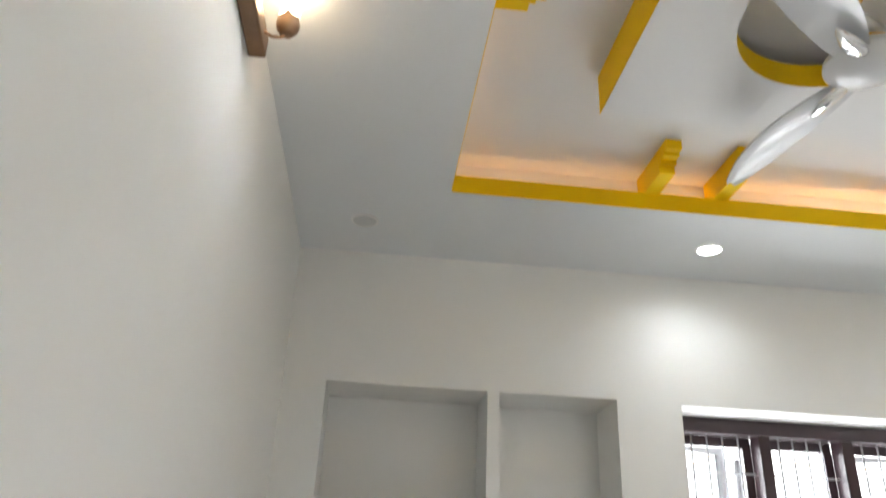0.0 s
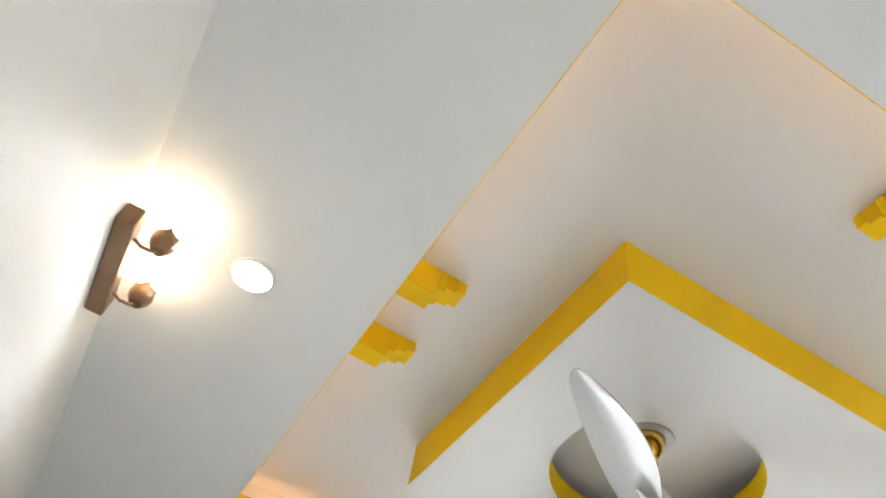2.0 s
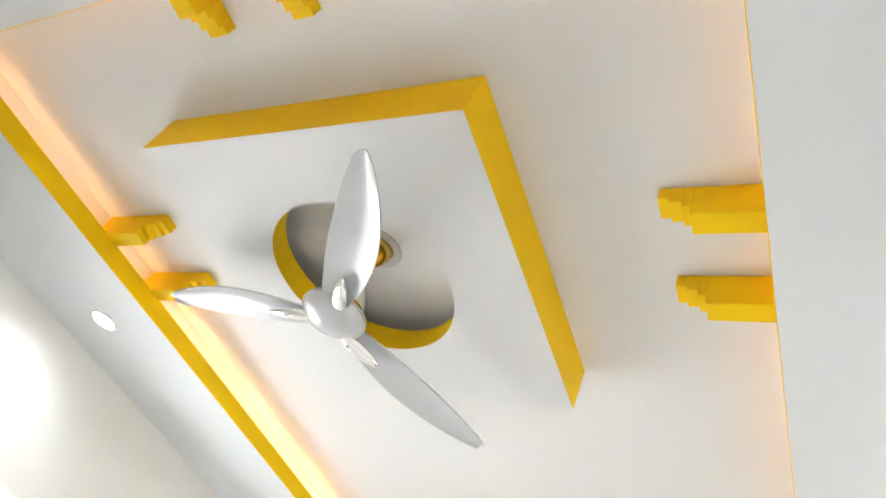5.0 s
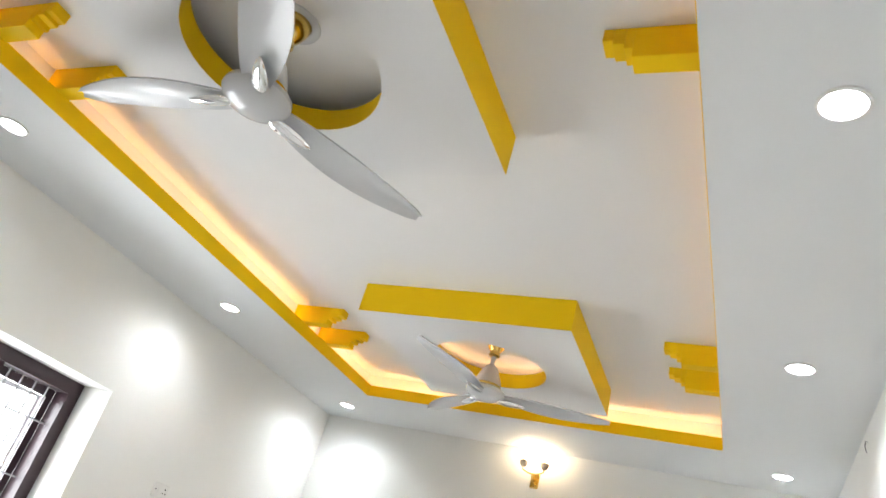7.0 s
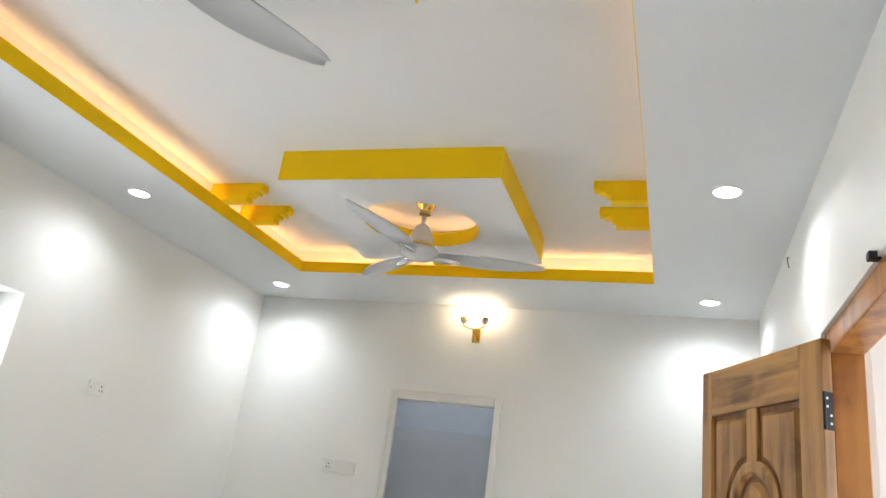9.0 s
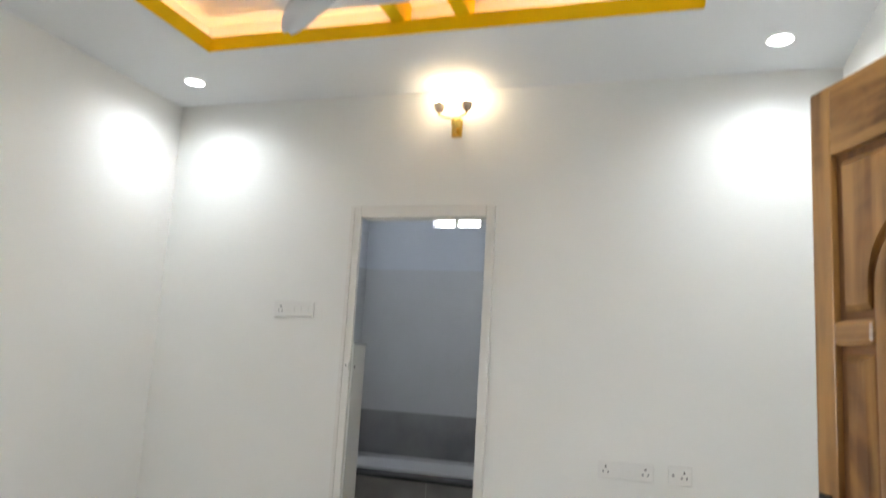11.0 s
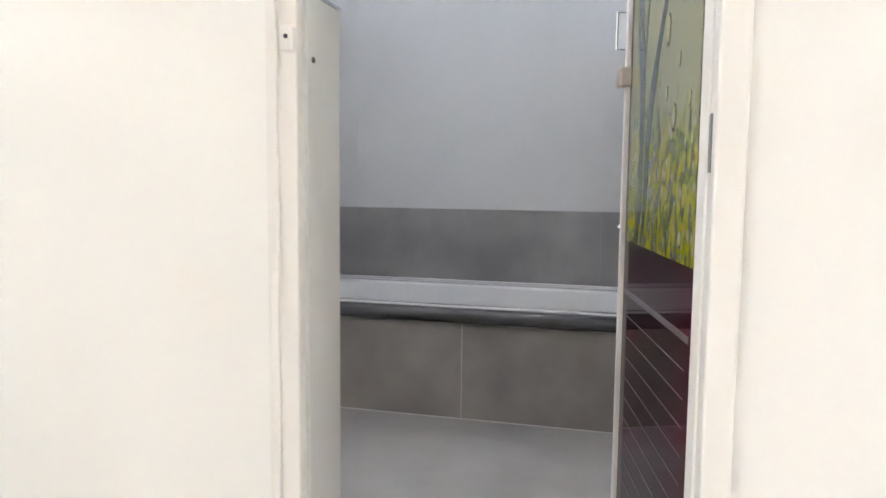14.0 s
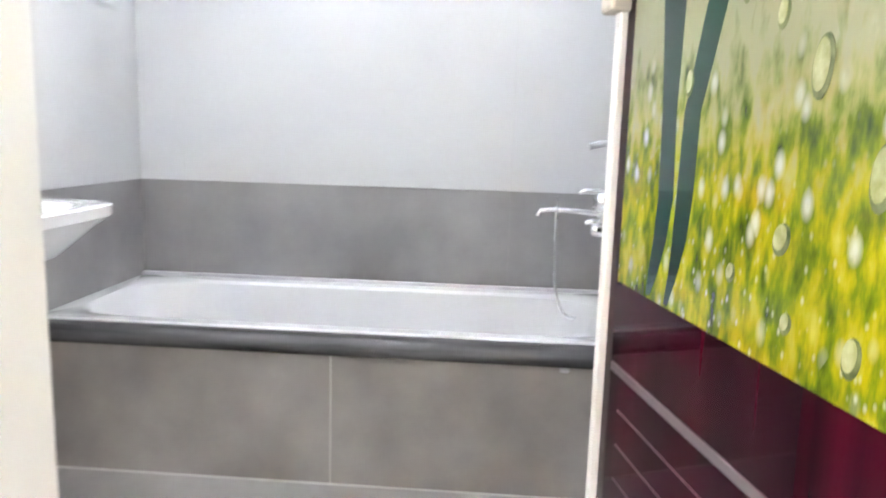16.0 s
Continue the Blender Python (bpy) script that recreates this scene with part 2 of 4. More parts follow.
M_FLOOR = marble("white_marble_tile", (0.74, 0.725, 0.69), (0.36, 0.30, 0.24), (0.40, 0.39, 0.38), 0.12, 1.2)
M_SKIRT = marble("grey_marble_tile", (0.66, 0.66, 0.65), (0.22, 0.22, 0.23), (0.36, 0.36, 0.37), 0.14, 2.4)
M_GROUT = mat("grey_grout", (0.58, 0.57, 0.55), 0.9, color2=(0.52, 0.51, 0.49), scale=20)
M_JOINT = mat("white_joint_filler", (0.74, 0.74, 0.72), 0.7, color2=(0.66, 0.66, 0.64), scale=25)
M_GRANITE = mat("black_granite", (0.025, 0.025, 0.027), 0.25, color2=(0.20, 0.195, 0.19), scale=14.0)
M_GRANITE_EDGE = mat("polished_black_granite", (0.012, 0.012, 0.013), 0.12, color2=(0.15, 0.15, 0.155), scale=9.0)
stretch(M_GRANITE_EDGE, (0.16, 1.6, 2.2))
M_FRAME = mat("dark_brown_paint", (0.030, 0.015, 0.020), 0.35, color2=(0.045, 0.024, 0.029), scale=8, bump=0.1, bump_scale=80)
M_STEEL = mat("grey_painted_steel", (0.48, 0.49, 0.51), 0.35, 0.1, color2=(0.54, 0.55, 0.57), scale=20)
M_CHROME = mat("chrome", (0.86, 0.87, 0.88), 0.08, 1.0)
M_GOLD = mat("polished_brass", (0.80, 0.56, 0.16), 0.16, 1.0)
M_FAN = mat("glossy_white_enamel", (0.56, 0.565, 0.575), 0.22, color2=(0.59, 0.595, 0.605), scale=4, spec=0.45)
M_PLASTIC = mat("white_plastic", (0.78, 0.77, 0.74), 0.3, color2=(0.80, 0.79, 0.77), scale=9)
M_DARK = mat("dark_socket_hole", (0.03, 0.03, 0.035), 0.6)
M_PVC = mat("white_pvc", (0.76, 0.74, 0.70), 0.4, color2=(0.79, 0.775, 0.74), scale=5, bump=0.05)
M_TRIM = mat("satin_aluminium", (0.66, 0.66, 0.68), 0.3, 0.6)
M_DULL = mat("dull_steel", (0.20, 0.20, 0.205), 0.5, 0.3, color2=(0.27, 0.27, 0.275), scale=30)
M_BEIGE = mat("beige_plastic", (0.50, 0.45, 0.37), 0.45, color2=(0.58, 0.53, 0.45), scale=40)
M_JAMB = mat("off_white_tile", (0.78, 0.78, 0.76), 0.2, color2=(0.81, 0.81, 0.79), scale=3)
M_BTOP = mat("pale_grey_wall_tile", (0.595, 0.606, 0.612), 0.22, color2=(0.635, 0.646, 0.652), scale=2.0)
M_BPAINT = mat("pale_blue_grey_paint", (0.60, 0.63, 0.68), 0.6, color2=(0.64, 0.67, 0.71), scale=2.0)
M_DADO = mat("dark_grey_stone_tile", (0.225, 0.225, 0.227), 0.35, color2=(0.36, 0.357, 0.354), scale=3.2, bump=0.05)
M_APRON = mat("brown_grey_stone_tile", (0.25, 0.236, 0.222), 0.4, color2=(0.42, 0.398, 0.375), scale=3.2, bump=0.05)
M_BFLOOR = mat("matt_grey_floor_tile", (0.37, 0.362, 0.35), 0.35, color2=(0.50, 0.492, 0.475), scale=3.0, bump=0.05)
M_ENAMEL = mat("white_bath_enamel", (0.80, 0.81, 0.82), 0.08, coat=0.6)
M_TEAK = wood("teak_wood", (0.115, 0.046, 0.012), (0.385, 0.205, 0.066), 0.34)
M_TEAK_H = wood("teak_wood_cross_grain", (0.115, 0.046, 0.012), (0.385, 0.205, 0.066), 0.34, (1.4, 14, 16))
# Darker teak, only for the board behind the door's raised panels.
M_TEAK_DEEP = wood("deep_brown_teak", (0.07, 0.024, 0.006), (0.20, 0.085, 0.022), 0.4)
M_TEAK_DARK = wood("varnished_teak_frame", (0.24, 0.08, 0.02), (0.50, 0.23, 0.06), 0.35)
M_BRONZE = mat("brown_bronze_metal", (0.20, 0.12, 0.07), 0.35, 0.6, color2=(0.28, 0.17, 0.10), scale=12)
M_CUP = mat("pale_bronze_metal", (0.52, 0.42, 0.32), 0.35, 0.5, color2=(0.60, 0.50, 0.40), scale=12)
M_BLACK = mat("black_painted_steel", (0.02, 0.02, 0.02), 0.35, 0.4)
M_HALL = mat("pinkish_hall_paint", (0.74, 0.69, 0.67), 0.6, color2=(0.77, 0.72, 0.70), scale=2)
M_LED = led_strip("warm_led_strip", (1.0, 0.55, 0.24), 6.5, 18.0)
M_LED_DIM = glow("dim_warm_led_strip", (1.0, 0.58, 0.28), 7.5)
M_DISC = glow("cool_led_disc", (0.92, 0.96, 1.0), 14.0)
M_BULB = glow("warm_bulb", (1.0, 0.76, 0.48), 18.0)
M_OFF = mat("unlit_led_disc", (0.58, 0.58, 0.565), 0.4, color2=(0.62, 0.62, 0.605), scale=30)
M_MEADOW = meadow_print()
M_MAROON = maroon_print()
M_STEM = mat("printed_dark_green", (0.006, 0.030, 0.024), 0.06, color2=(0.012, 0.055, 0.032), scale=12)
M_RIM = mat("printed_olive_rim", (0.06, 0.085, 0.03), 0.15, color2=(0.20, 0.22, 0.10), scale=60)
M_DROP = mat("printed_dew_drop", (0.46, 0.46, 0.27), 0.12, color2=(0.24, 0.26, 0.09), scale=70)
M_SILVER = mat("silver_print_line", (0.085, 0.075, 0.08), 0.4, color2=(0.12, 0.105, 0.11), scale=10)
M_GLASS = bpy.data.materials.new("clear_glass")
M_GLASS.use_nodes = True
gb = M_GLASS.node_tree.nodes["Principled BSDF"]
gb.inputs["Transmission Weight"].default_value, gb.inputs["Roughness"].default_value = 1.0, 0.0
gb.inputs["IOR"].default_value = 1.02


# ---- mesh helpers ----
def box(bm, lo, hi, bevel=0.0):
    vs = [bm.verts.new((x, y, z)) for x in (lo[0], hi[0]) for y in (lo[1], hi[1]) for z in (lo[2], hi[2])]
    fs = [bm.faces.new([vs[i] for i in f]) for f in ((0, 1, 3, 2), (4, 6, 7, 5), (0, 4, 5, 1), (2, 3, 7, 6), (0, 2, 6, 4), (1, 5, 7, 3))]
    if bevel:
        es = list({e for f in fs for e in f.edges})
        bmesh.ops.bevel(bm, geom=es, offset=bevel, segments=2, profile=0.5, affect="EDGES")


def prism(bm, outline, axis, a, b):
    """Extrude a flat outline of (u, v) along an axis from a to b; the other two axes keep their order."""
    def at(u, v, w):
        return {"x": (w, u, v), "y": (u, w, v), "z": (u, v, w)}[axis]
    lo = [bm.verts.new(at(u, v, a)) for u, v in outline]
    hi = [bm.verts.new(at(u, v, b)) for u, v in outline]
    k = len(outline)
    bm.faces.new(lo)
    bm.faces.new(hi[::-1])
    for i in range(k):
        bm.faces.new((lo[i], lo[(i + 1) % k], hi[(i + 1) % k], hi[i]))


def lathe(bm, profile, n=32, c=(0, 0, 0), closed=True):
    rings = []
    for r, z in profile:
        rings.append([bm.verts.new((c[0] + r * math.cos(2 * math.pi * i / n), c[1] + r * math.sin(2 * math.pi * i / n), c[2] + z)) for i in range(n)])
    for p, q in zip(rings, rings[1:]):
        for i in range(n):
            bm.faces.new((p[i], p[(i + 1) % n], q[(i + 1) % n], q[i]))
    if closed:
        bm.faces.new(rings[0][::-1])
        bm.faces.new(rings[-1])


def tube(bm, pts, r, n=10, ends=True):
    pts = [Vector(p) for p in pts]
    rings = []
    side = None
    for i, p in enumerate(pts):
        d = (pts[min(i + 1, len(pts) - 1)] - pts[max(i - 1, 0)]).normalized()
        if side is None:
            side = d.orthogonal().normalized()
        side = (side - d * side.dot(d)).normalized()
        up = d.cross(side)
        rr = r[i] if isinstance(r, (list, tuple)) else r
        rings.append([bm.verts.new(p + rr * (math.cos(2 * math.pi * k / n) * side + math.sin(2 * math.pi * k / n) * up)) for k in range(n)])
    for p, q in zip(rings, rings[1:]):
        for k in range(n):
            bm.faces.new((p[k], p[(k + 1) % n], q[(k + 1) % n], q[k]))
    if ends:
        bm.faces.new(rings[0][::-1])
        bm.faces.new(rings[-1])


def mesh_of(name, bm, material, smooth=False):
    bmesh.ops.recalc_face_normals(bm, faces=bm.faces)
    me = bpy.data.meshes.new(name)
    bm.to_mesh(me)
    bm.free()
    me.materials.append(material)
    if smooth:
        me.shade_smooth()
        me.set_sharp_from_angle(angle=radians(35))
    return me


def part(name, bm, material, parent, label="", smooth=False):
    ob = new(name, mesh_of(name, bm, material, smooth))
    ob.parent = parent
    if label:
        tagged(ob, label)
    return ob


def structure(name, bm, material, label, category):
    return tagged(new(name, mesh_of(name, bm, material)), label, category, kind="structure")


def thing(name, label, category, at=(0, 0, 0), rz=0, group=""):
    ob = new(name)
    ob.empty_display_size = 0.1
    ob.matrix_basis = pose(*at, 0, 0, rz)
    return tagged(ob, label, category, group)


def boxed(lo, hi, bevel=0.0):
    bm = bmesh.new()
    box(bm, lo, hi, bevel)
    return bm


def grid_wall(bm, axis, a, b, us, vs, holes):
    """A wall between a and b on its axis, cut into cells by the lines us and vs; holes are (u0, u1, v0, v1)."""
    for u0, u1 in zip(us, us[1:]):
        for v0, v1 in zip(vs, vs[1:]):
            cu, cv = (u0 + u1) / 2, (v0 + v1) / 2
            if any(h[0] < cu < h[1] and h[2] < cv < h[3] for h in holes):
                continue
            if axis == "x":
                box(bm, (a, u0, v0), (b, u1, v1))
            else:
                box(bm, (u0, a, v0), (u1, b, v1))

# ---- the rooms ----
W, L, S0 = 3.47, 5.22, 0.045
H, HT = 2.815, 2.966
TX0, TX1, TY0, TY1 = 0.673, 2.868, 0.668, 4.531
WY0, WY1, WZ0, WZ1 = 1.795, 3.185, 0.90, 2.20
DX0, DX1, DZ = 1.150, 1.925, 2.203
EY0, EY1, EZ = 2.38, 3.28, 2.233
BX0, BX1, BY1, BF, BH = 0.25, 2.00, 7.47, 0.20, 3.00

bm = bmesh.new()
niches = ((0.229, 0.926, 1.735, 2.205), (0.229, 0.926, 1.20, 1.705), (0.978, 1.502, 1.20, 2.205))
ys = sorted({S0 - 0.2, 0.229, 0.926, 0.978, 1.502, WY0, WY1, L + 0.12})
zs = sorted({0.0, WZ0, 1.20, 1.705, 1.735, 2.205, WZ1, 3.15})
grid_wall(bm, "x", -0.30, 0.0, ys, zs, niches + ((WY0, WY1, WZ0, WZ1),))
box(bm, (-0.36, S0 - 0.2, 0.0), (-0.30, WY0, 3.15))
structure("wall_west", bm, M_WALL, "cream painted wall with shelf niches and a window", "wall")

bm = bmesh.new()
grid_wall(bm, "y", L, L + 0.12, [0.0, DX0, DX1, W], [0.0, 0.174, DZ, 3.15], ((DX0, DX1, 0.174, DZ),))
structure("wall_north", bm, M_WALL, "cream painted wall with the bathroom door opening", "wall")

bm = bmesh.new()
grid_wall(bm, "x", W, W + 0.15, [S0 - 0.2, EY0, EY1, L + 0.12], [0.0, EZ, 3.15], ((EY0, EY1, 0.0, EZ),))
structure("wall_east", bm, M_WALL, "cream painted wall with the bedroom door opening", "wall")
structure("wall_south", boxed((0.0, S0 - 0.2, 0.0), (W, S0, 3.15)), M_WALL, "plain cream painted bedroom wall", "wall")

bm = bmesh.new()
box(bm, (0, S0, H), (TX0, L, H + 0.012))
box(bm, (TX1, S0, H), (W, L, H + 0.012))
box(bm, (TX0, S0, H), (TX1, TY0, H + 0.012))
box(bm, (TX0, TY1, H), (TX1, L, H + 0.012))
structure("ceiling", bm, M_CEIL, "white false ceiling border round a recessed tray", "ceiling")
structure("ceiling_tray", boxed((0, S0, HT), (W, L, HT + 0.12)), M_TRAY, "warm white ceiling of the recessed tray", "ceiling")

bm = bmesh.new()
e = 0.002
box(bm, (TX0, TY0, H - 0.018), (TX0 + e, TY1, H + 0.056))
box(bm, (TX1 - e, TY0, H - 0.0005), (TX1, TY1, H + 0.060))
box(bm, (TX0 + e, TY0, H - 0.0005), (TX1 - e, TY0 + e, H + 0.060))
box(bm, (TX0 + e, TY1 - e, H - 0.014), (TX1 - e, TY1, H + 0.056))
structure("trim_tray_edge", bm, M_YELLOW, "yellow painted edge round the ceiling tray", "trim")


def led(name, lo, hi, material):
    return tagged(new(name, mesh_of(name, boxed(lo, hi), material)), "warm white cove light strip above the ceiling border", "light strip", "cove light strips")


# the strips are stuck to the back of the tray's edge and face the upstand
za, zb = H + 0.022, H + 0.034
led("cove_light_strip", (TX0 - 0.004, TY0, za), (TX0 - 0.0005, TY1, zb), M_LED)
led("cove_light_strip", (TX1 + 0.0005, TY0, za), (TX1 + 0.004, TY1, zb), M_LED_DIM)
led("cove_light_strip", (TX0, TY0 - 0.004, za), (TX1, TY0 - 0.0005, zb), M_LED_DIM)
led("cove_light_strip", (TX0, TY1 + 0.0005, za), (TX1, TY1 + 0.004, zb), M_LED)

c0 = 0.075
bm = bmesh.new()
box(bm, (TX0 - c0 - 0.02, TY0 - c0, H + 0.012), (TX0 - c0, TY1 + c0, HT))
box(bm, (TX1 + c0, TY0 - c0, H + 0.012), (TX1 + c0 + 0.02, TY1 + c0, HT))
box(bm, (TX0 - c0, TY0 - c0 - 0.02, H + 0.012), (TX1 + c0, TY0 - c0, HT))
box(bm, (TX0 - c0, TY1 + c0, H + 0.012), (TX1 + c0, TY1 + c0 + 0.02, HT))
structure("trim_cove_riser", bm, M_TRAY, "white upstand behind the cove lights", "trim")

# bathroom shell
bm = bmesh.new()
grid_wall(bm, "y", BY1, BY1 + 0.12, [BX0 - 0.1, 0.831, 1.245, BX1 + 0.1], [BF, 2.536, 2.83, BH], ((0.831, 1.245, 2.536, 2.83),))
structure("wall_bath_far", bm, M_BPAINT, "pale blue grey painted wall with a small vent window", "wall")
structure("wall_bath_west", boxed((BX0 - 0.1, L + 0.12, BF), (BX0, BY1, BH)), M_BPAINT, "pale painted bathroom side wall", "wall")
structure("wall_bath_east", boxed((BX1, L + 0.12, BF), (BX1 + 0.1, BY1, BH)), M_BPAINT, "pale painted bathroom side wall", "wall")
structure("ceiling_bath", boxed((BX0 - 0.1, L + 0.12, BH), (BX1 + 0.1, BY1 + 0.12, BH + 0.1)), M_BPAINT, "plain painted bathroom ceiling", "ceiling")
structure("wall_bath_lining", boxed((BX0, L + 0.12, DZ), (BX1, L + 0.13, BH)), M_BPAINT, "painted wall above the bathroom door", "wall")

# hall beyond the bedroom door
bm = bmesh.new()
hx = W + 0.15
box(bm, (hx, 0.9, 0.0), (6.2, 1.0, 2.9))
box(bm, (hx, 4.6, 0.0), (6.2, 4.7, 2.9))
# Far wall out of view, given a made-up opening that lets sky light in.
grid_wall(bm, "x", 6.2, 6.3, [0.9, 1.2, 4.4, 4.7], [0.0, 0.3, 2.6, 2.9], ((1.2, 4.4, 0.3, 2.6),))
structure("wall_hall", bm, M_HALL, "pinkish painted walls of the hall beyond the door", "wall")
structure("ceiling_hall", boxed((hx, 0.9, 2.9), (6.3, 4.7, 3.0)), M_HALL, "plain painted hall ceiling", "ceiling")
structure("floor_hall", boxed((hx, 0.9, -0.1), (6.3, 4.7, 0.0)), M_FLOOR, "pale tiled hall floor", "floor")
structure("floor_doorway", boxed((W, EY0, -0.1), (hx, EY1, 0.0)), M_GRANITE, "dark granite strip in the bedroom doorway", "floor")
structure("ground", boxed((-60, -60, -0.6), (60, 60, -0.5)), mat("dry_ground", (0.30, 0.26, 0.20), 0.9, color2=(0.36, 0.32, 0.26), scale=0.5), "bare dry ground outside the house", "ground")

M_HAZE = glow("bright_hazy_sky", (0.95, 0.98, 1.0), 3.2)
structure("backdrop", boxed((-9.05, -14, -0.5), (-9.0, 18, 16)), M_HAZE, "bright hazy sky outside the window", "backdrop")
structure("backdrop_bath", boxed((-3, 10.0, 1.5), (6, 10.05, 10)), M_HAZE, "bright hazy sky outside the vent", "backdrop")

# ---- ceiling panels with round openings ----
def ring_outline(cx, cy, r, n=48):
    return [(cx + r * math.cos(2 * math.pi * i / n), cy + r * math.sin(2 * math.pi * i / n)) for i in range(n)]


def holed_sheet(bm, hx2, hy2, r, z, n=48):
    """A flat rectangle with a round hole, as a ring of quads."""
    inner = [bm.verts.new((r * math.cos(2 * math.pi * i / n), r * math.sin(2 * math.pi * i / n), z)) for i in range(n)]
    outer = []
    for i in range(n):
        a = 2 * math.pi * (i + 0.0) / n
        c, s = math.cos(a), math.sin(a)
        k = min(hx2 / abs(c) if abs(c) > 1e-9 else 1e9, hy2 / abs(s) if abs(s) > 1e-9 else 1e9)
        outer.append(bm.verts.new((k * c, k * s, z)))
    for i in range(n):
        bm.faces.new((inner[i], inner[(i + 1) % n], outer[(i + 1) % n], outer[i]))
    ang = math.atan2(hy2, hx2)
    for sx, sy in ((1, 1), (-1, 1), (-1, -1), (1, -1)):
        v = bm.verts.new((sx * hx2, sy * hy2, z))
        a0 = math.atan2(sy * hy2, sx * hx2) % (2 * math.pi)
        i = int(a0 / (2 * math.pi) * n)
        if abs(a0 / (2 * math.pi) * n - round(a0 / (2 * math.pi) * n)) > 1e-6:
            bm.faces.new((outer[i], v, outer[(i + 1) % n]))


def ceiling_panel(cx, cy, sx, sy, lit):
    t = thing("ceiling_panel", "dropped white ceiling panel with yellow sides and round fan opening", "ceiling panel", (cx, cy, 0), group="ceiling panels")
    a, b, r = sx / 2, sy / 2, 0.297
    bm = bmesh.new()
    holed_sheet(bm, a, b, r, H)
    holed_sheet(bm, a, b, r, H + 0.0015)
    holed_sheet(bm, a - 0.006, b - 0.006, r + 0.004, H + 0.080)
    part("panel_board", bm, M_TRAY, t)
    for k, (lo, hi) in enumerate((((-a, -b, H + 0.0018), (a, -b + 0.006, HT)), ((-a, b - 0.006, H + 0.0018), (a, b, HT)), ((-a, -b + 0.006, H + 0.0018), (-a + 0.006, b - 0.006, HT)), ((a - 0.006, -b + 0.006, H + 0.0018), (a, b - 0.006, HT)))):
        part("side_board", boxed(lo, hi), M_YELLOW, t, "yellow painted side")
    bm = bmesh.new()
    lathe(bm, [(r + 0.0005, H + 0.0017), (r + 0.0005, H + 0.082), (r + 0.004, H + 0.082), (r + 0.004, H + 0.0017), (r + 0.0005, H + 0.0017)], 64, closed=False)
    part("opening_rim", bm, M_YELLOW, t, "yellow painted rim", True)
    if lit:
        bm = bmesh.new()
        lathe(bm, [(r + 0.07, H + 0.082), (r + 0.08, H + 0.082), (r + 0.08, H + 0.088), (r + 0.07, H + 0.088), (r + 0.07, H + 0.082)], 48, closed=False)
        part("light_strip", bm, M_LED_DIM, t, "warm light strip round the opening")
    return t


P_X0, P_X1 = 1.222, 2.282
ceiling_panel((P_X0 + P_X1) / 2, (1.080 + 2.126) / 2, P_X1 - P_X0, 1.046, False)
ceiling_panel((P_X0 + P_X1) / 2, (3.228 + 4.286) / 2, P_X1 - P_X0, 1.058, True)

# ---- stepped yellow corbels ----
def corbel_meshes():
    """The block runs along local x from the tray edge and hangs from the tray ceiling; steps rise towards its tip."""
    made = []
    for k, (a, b, d) in enumerate(((-0.07, 0.160, 0.100), (0.160, 0.182, 0.070), (0.182, 0.213, 0.054), (0.213, 0.240, 0.040))):
        made.append(mesh_of("block" if k == 0 else "step", boxed((a, -0.0305, -d), (b, 0.0305, 0.0), 0.002), M_YELLOW))
    return made


CORBEL = corbel_meshes()


def corbel(x, y, rz):
    t = thing("ceiling_corbel", "small stepped yellow corbel on the edge of the ceiling tray", "corbel", (x, y, HT - 0.0005), rz, "yellow corbels")
    for k, me in enumerate(CORBEL):
        new("block" if k == 0 else "step", me).parent = t


for y in (1.460, 1.740, 3.593, 3.882):
    corbel(TX0 + 0.003, y, 0)
    corbel(TX1 - 0.003, y, 180)
for x in (1.614, 1.895):
    corbel(x, TY0 - 0.060, 90)
for x in (1.620, 1.910):
    corbel(x, TY1 - 0.003, 270)

# ---- downlights ----
def downlight(x, y, lit=True, watts=SPOT_WATTS):
    t = thing("downlight", "round recessed white ceiling downlight, " + ("lit" if lit else "switched off"), "downlight", (x, y, H), group="downlights")
    bm = bmesh.new()
    lathe(bm, [(0.049, -0.0005), (0.060, -0.0005), (0.058, -0.006), (0.051, -0.007), (0.049, -0.0005)], 40, closed=False)
    part("rim", bm, M_PLASTIC, t, smooth=True)
    bm = bmesh.new()
    lathe(bm, [(0.0495, -0.001), (0.0495, -0.0035)], 40)
    part("lens", bm, M_DISC if lit else M_OFF, t, "glowing lens" if lit else "dull lens")
    if lit:
        s = new("downlight_beam", bpy.data.lights.new("downlight_beam", "SPOT"))
        s.data.energy, s.data.spot_size, s.data.spot_blend, s.data.shadow_soft_size = watts, radians(160), 1.0, 0.045
        s.data.color = (0.90, 0.96, 1.0)
        s.matrix_world = pose(x, y, H - 0.012)


for y, watts in ((1.842, 15.0), (3.358, 19.0), (4.876, 28.0)):
    downlight(0.335, y, watts=watts)
    downlight(3.172, y, watts=watts)
downlight(1.740, 0.353, watts=9.0)
downlight(0.335, 0.338, False)

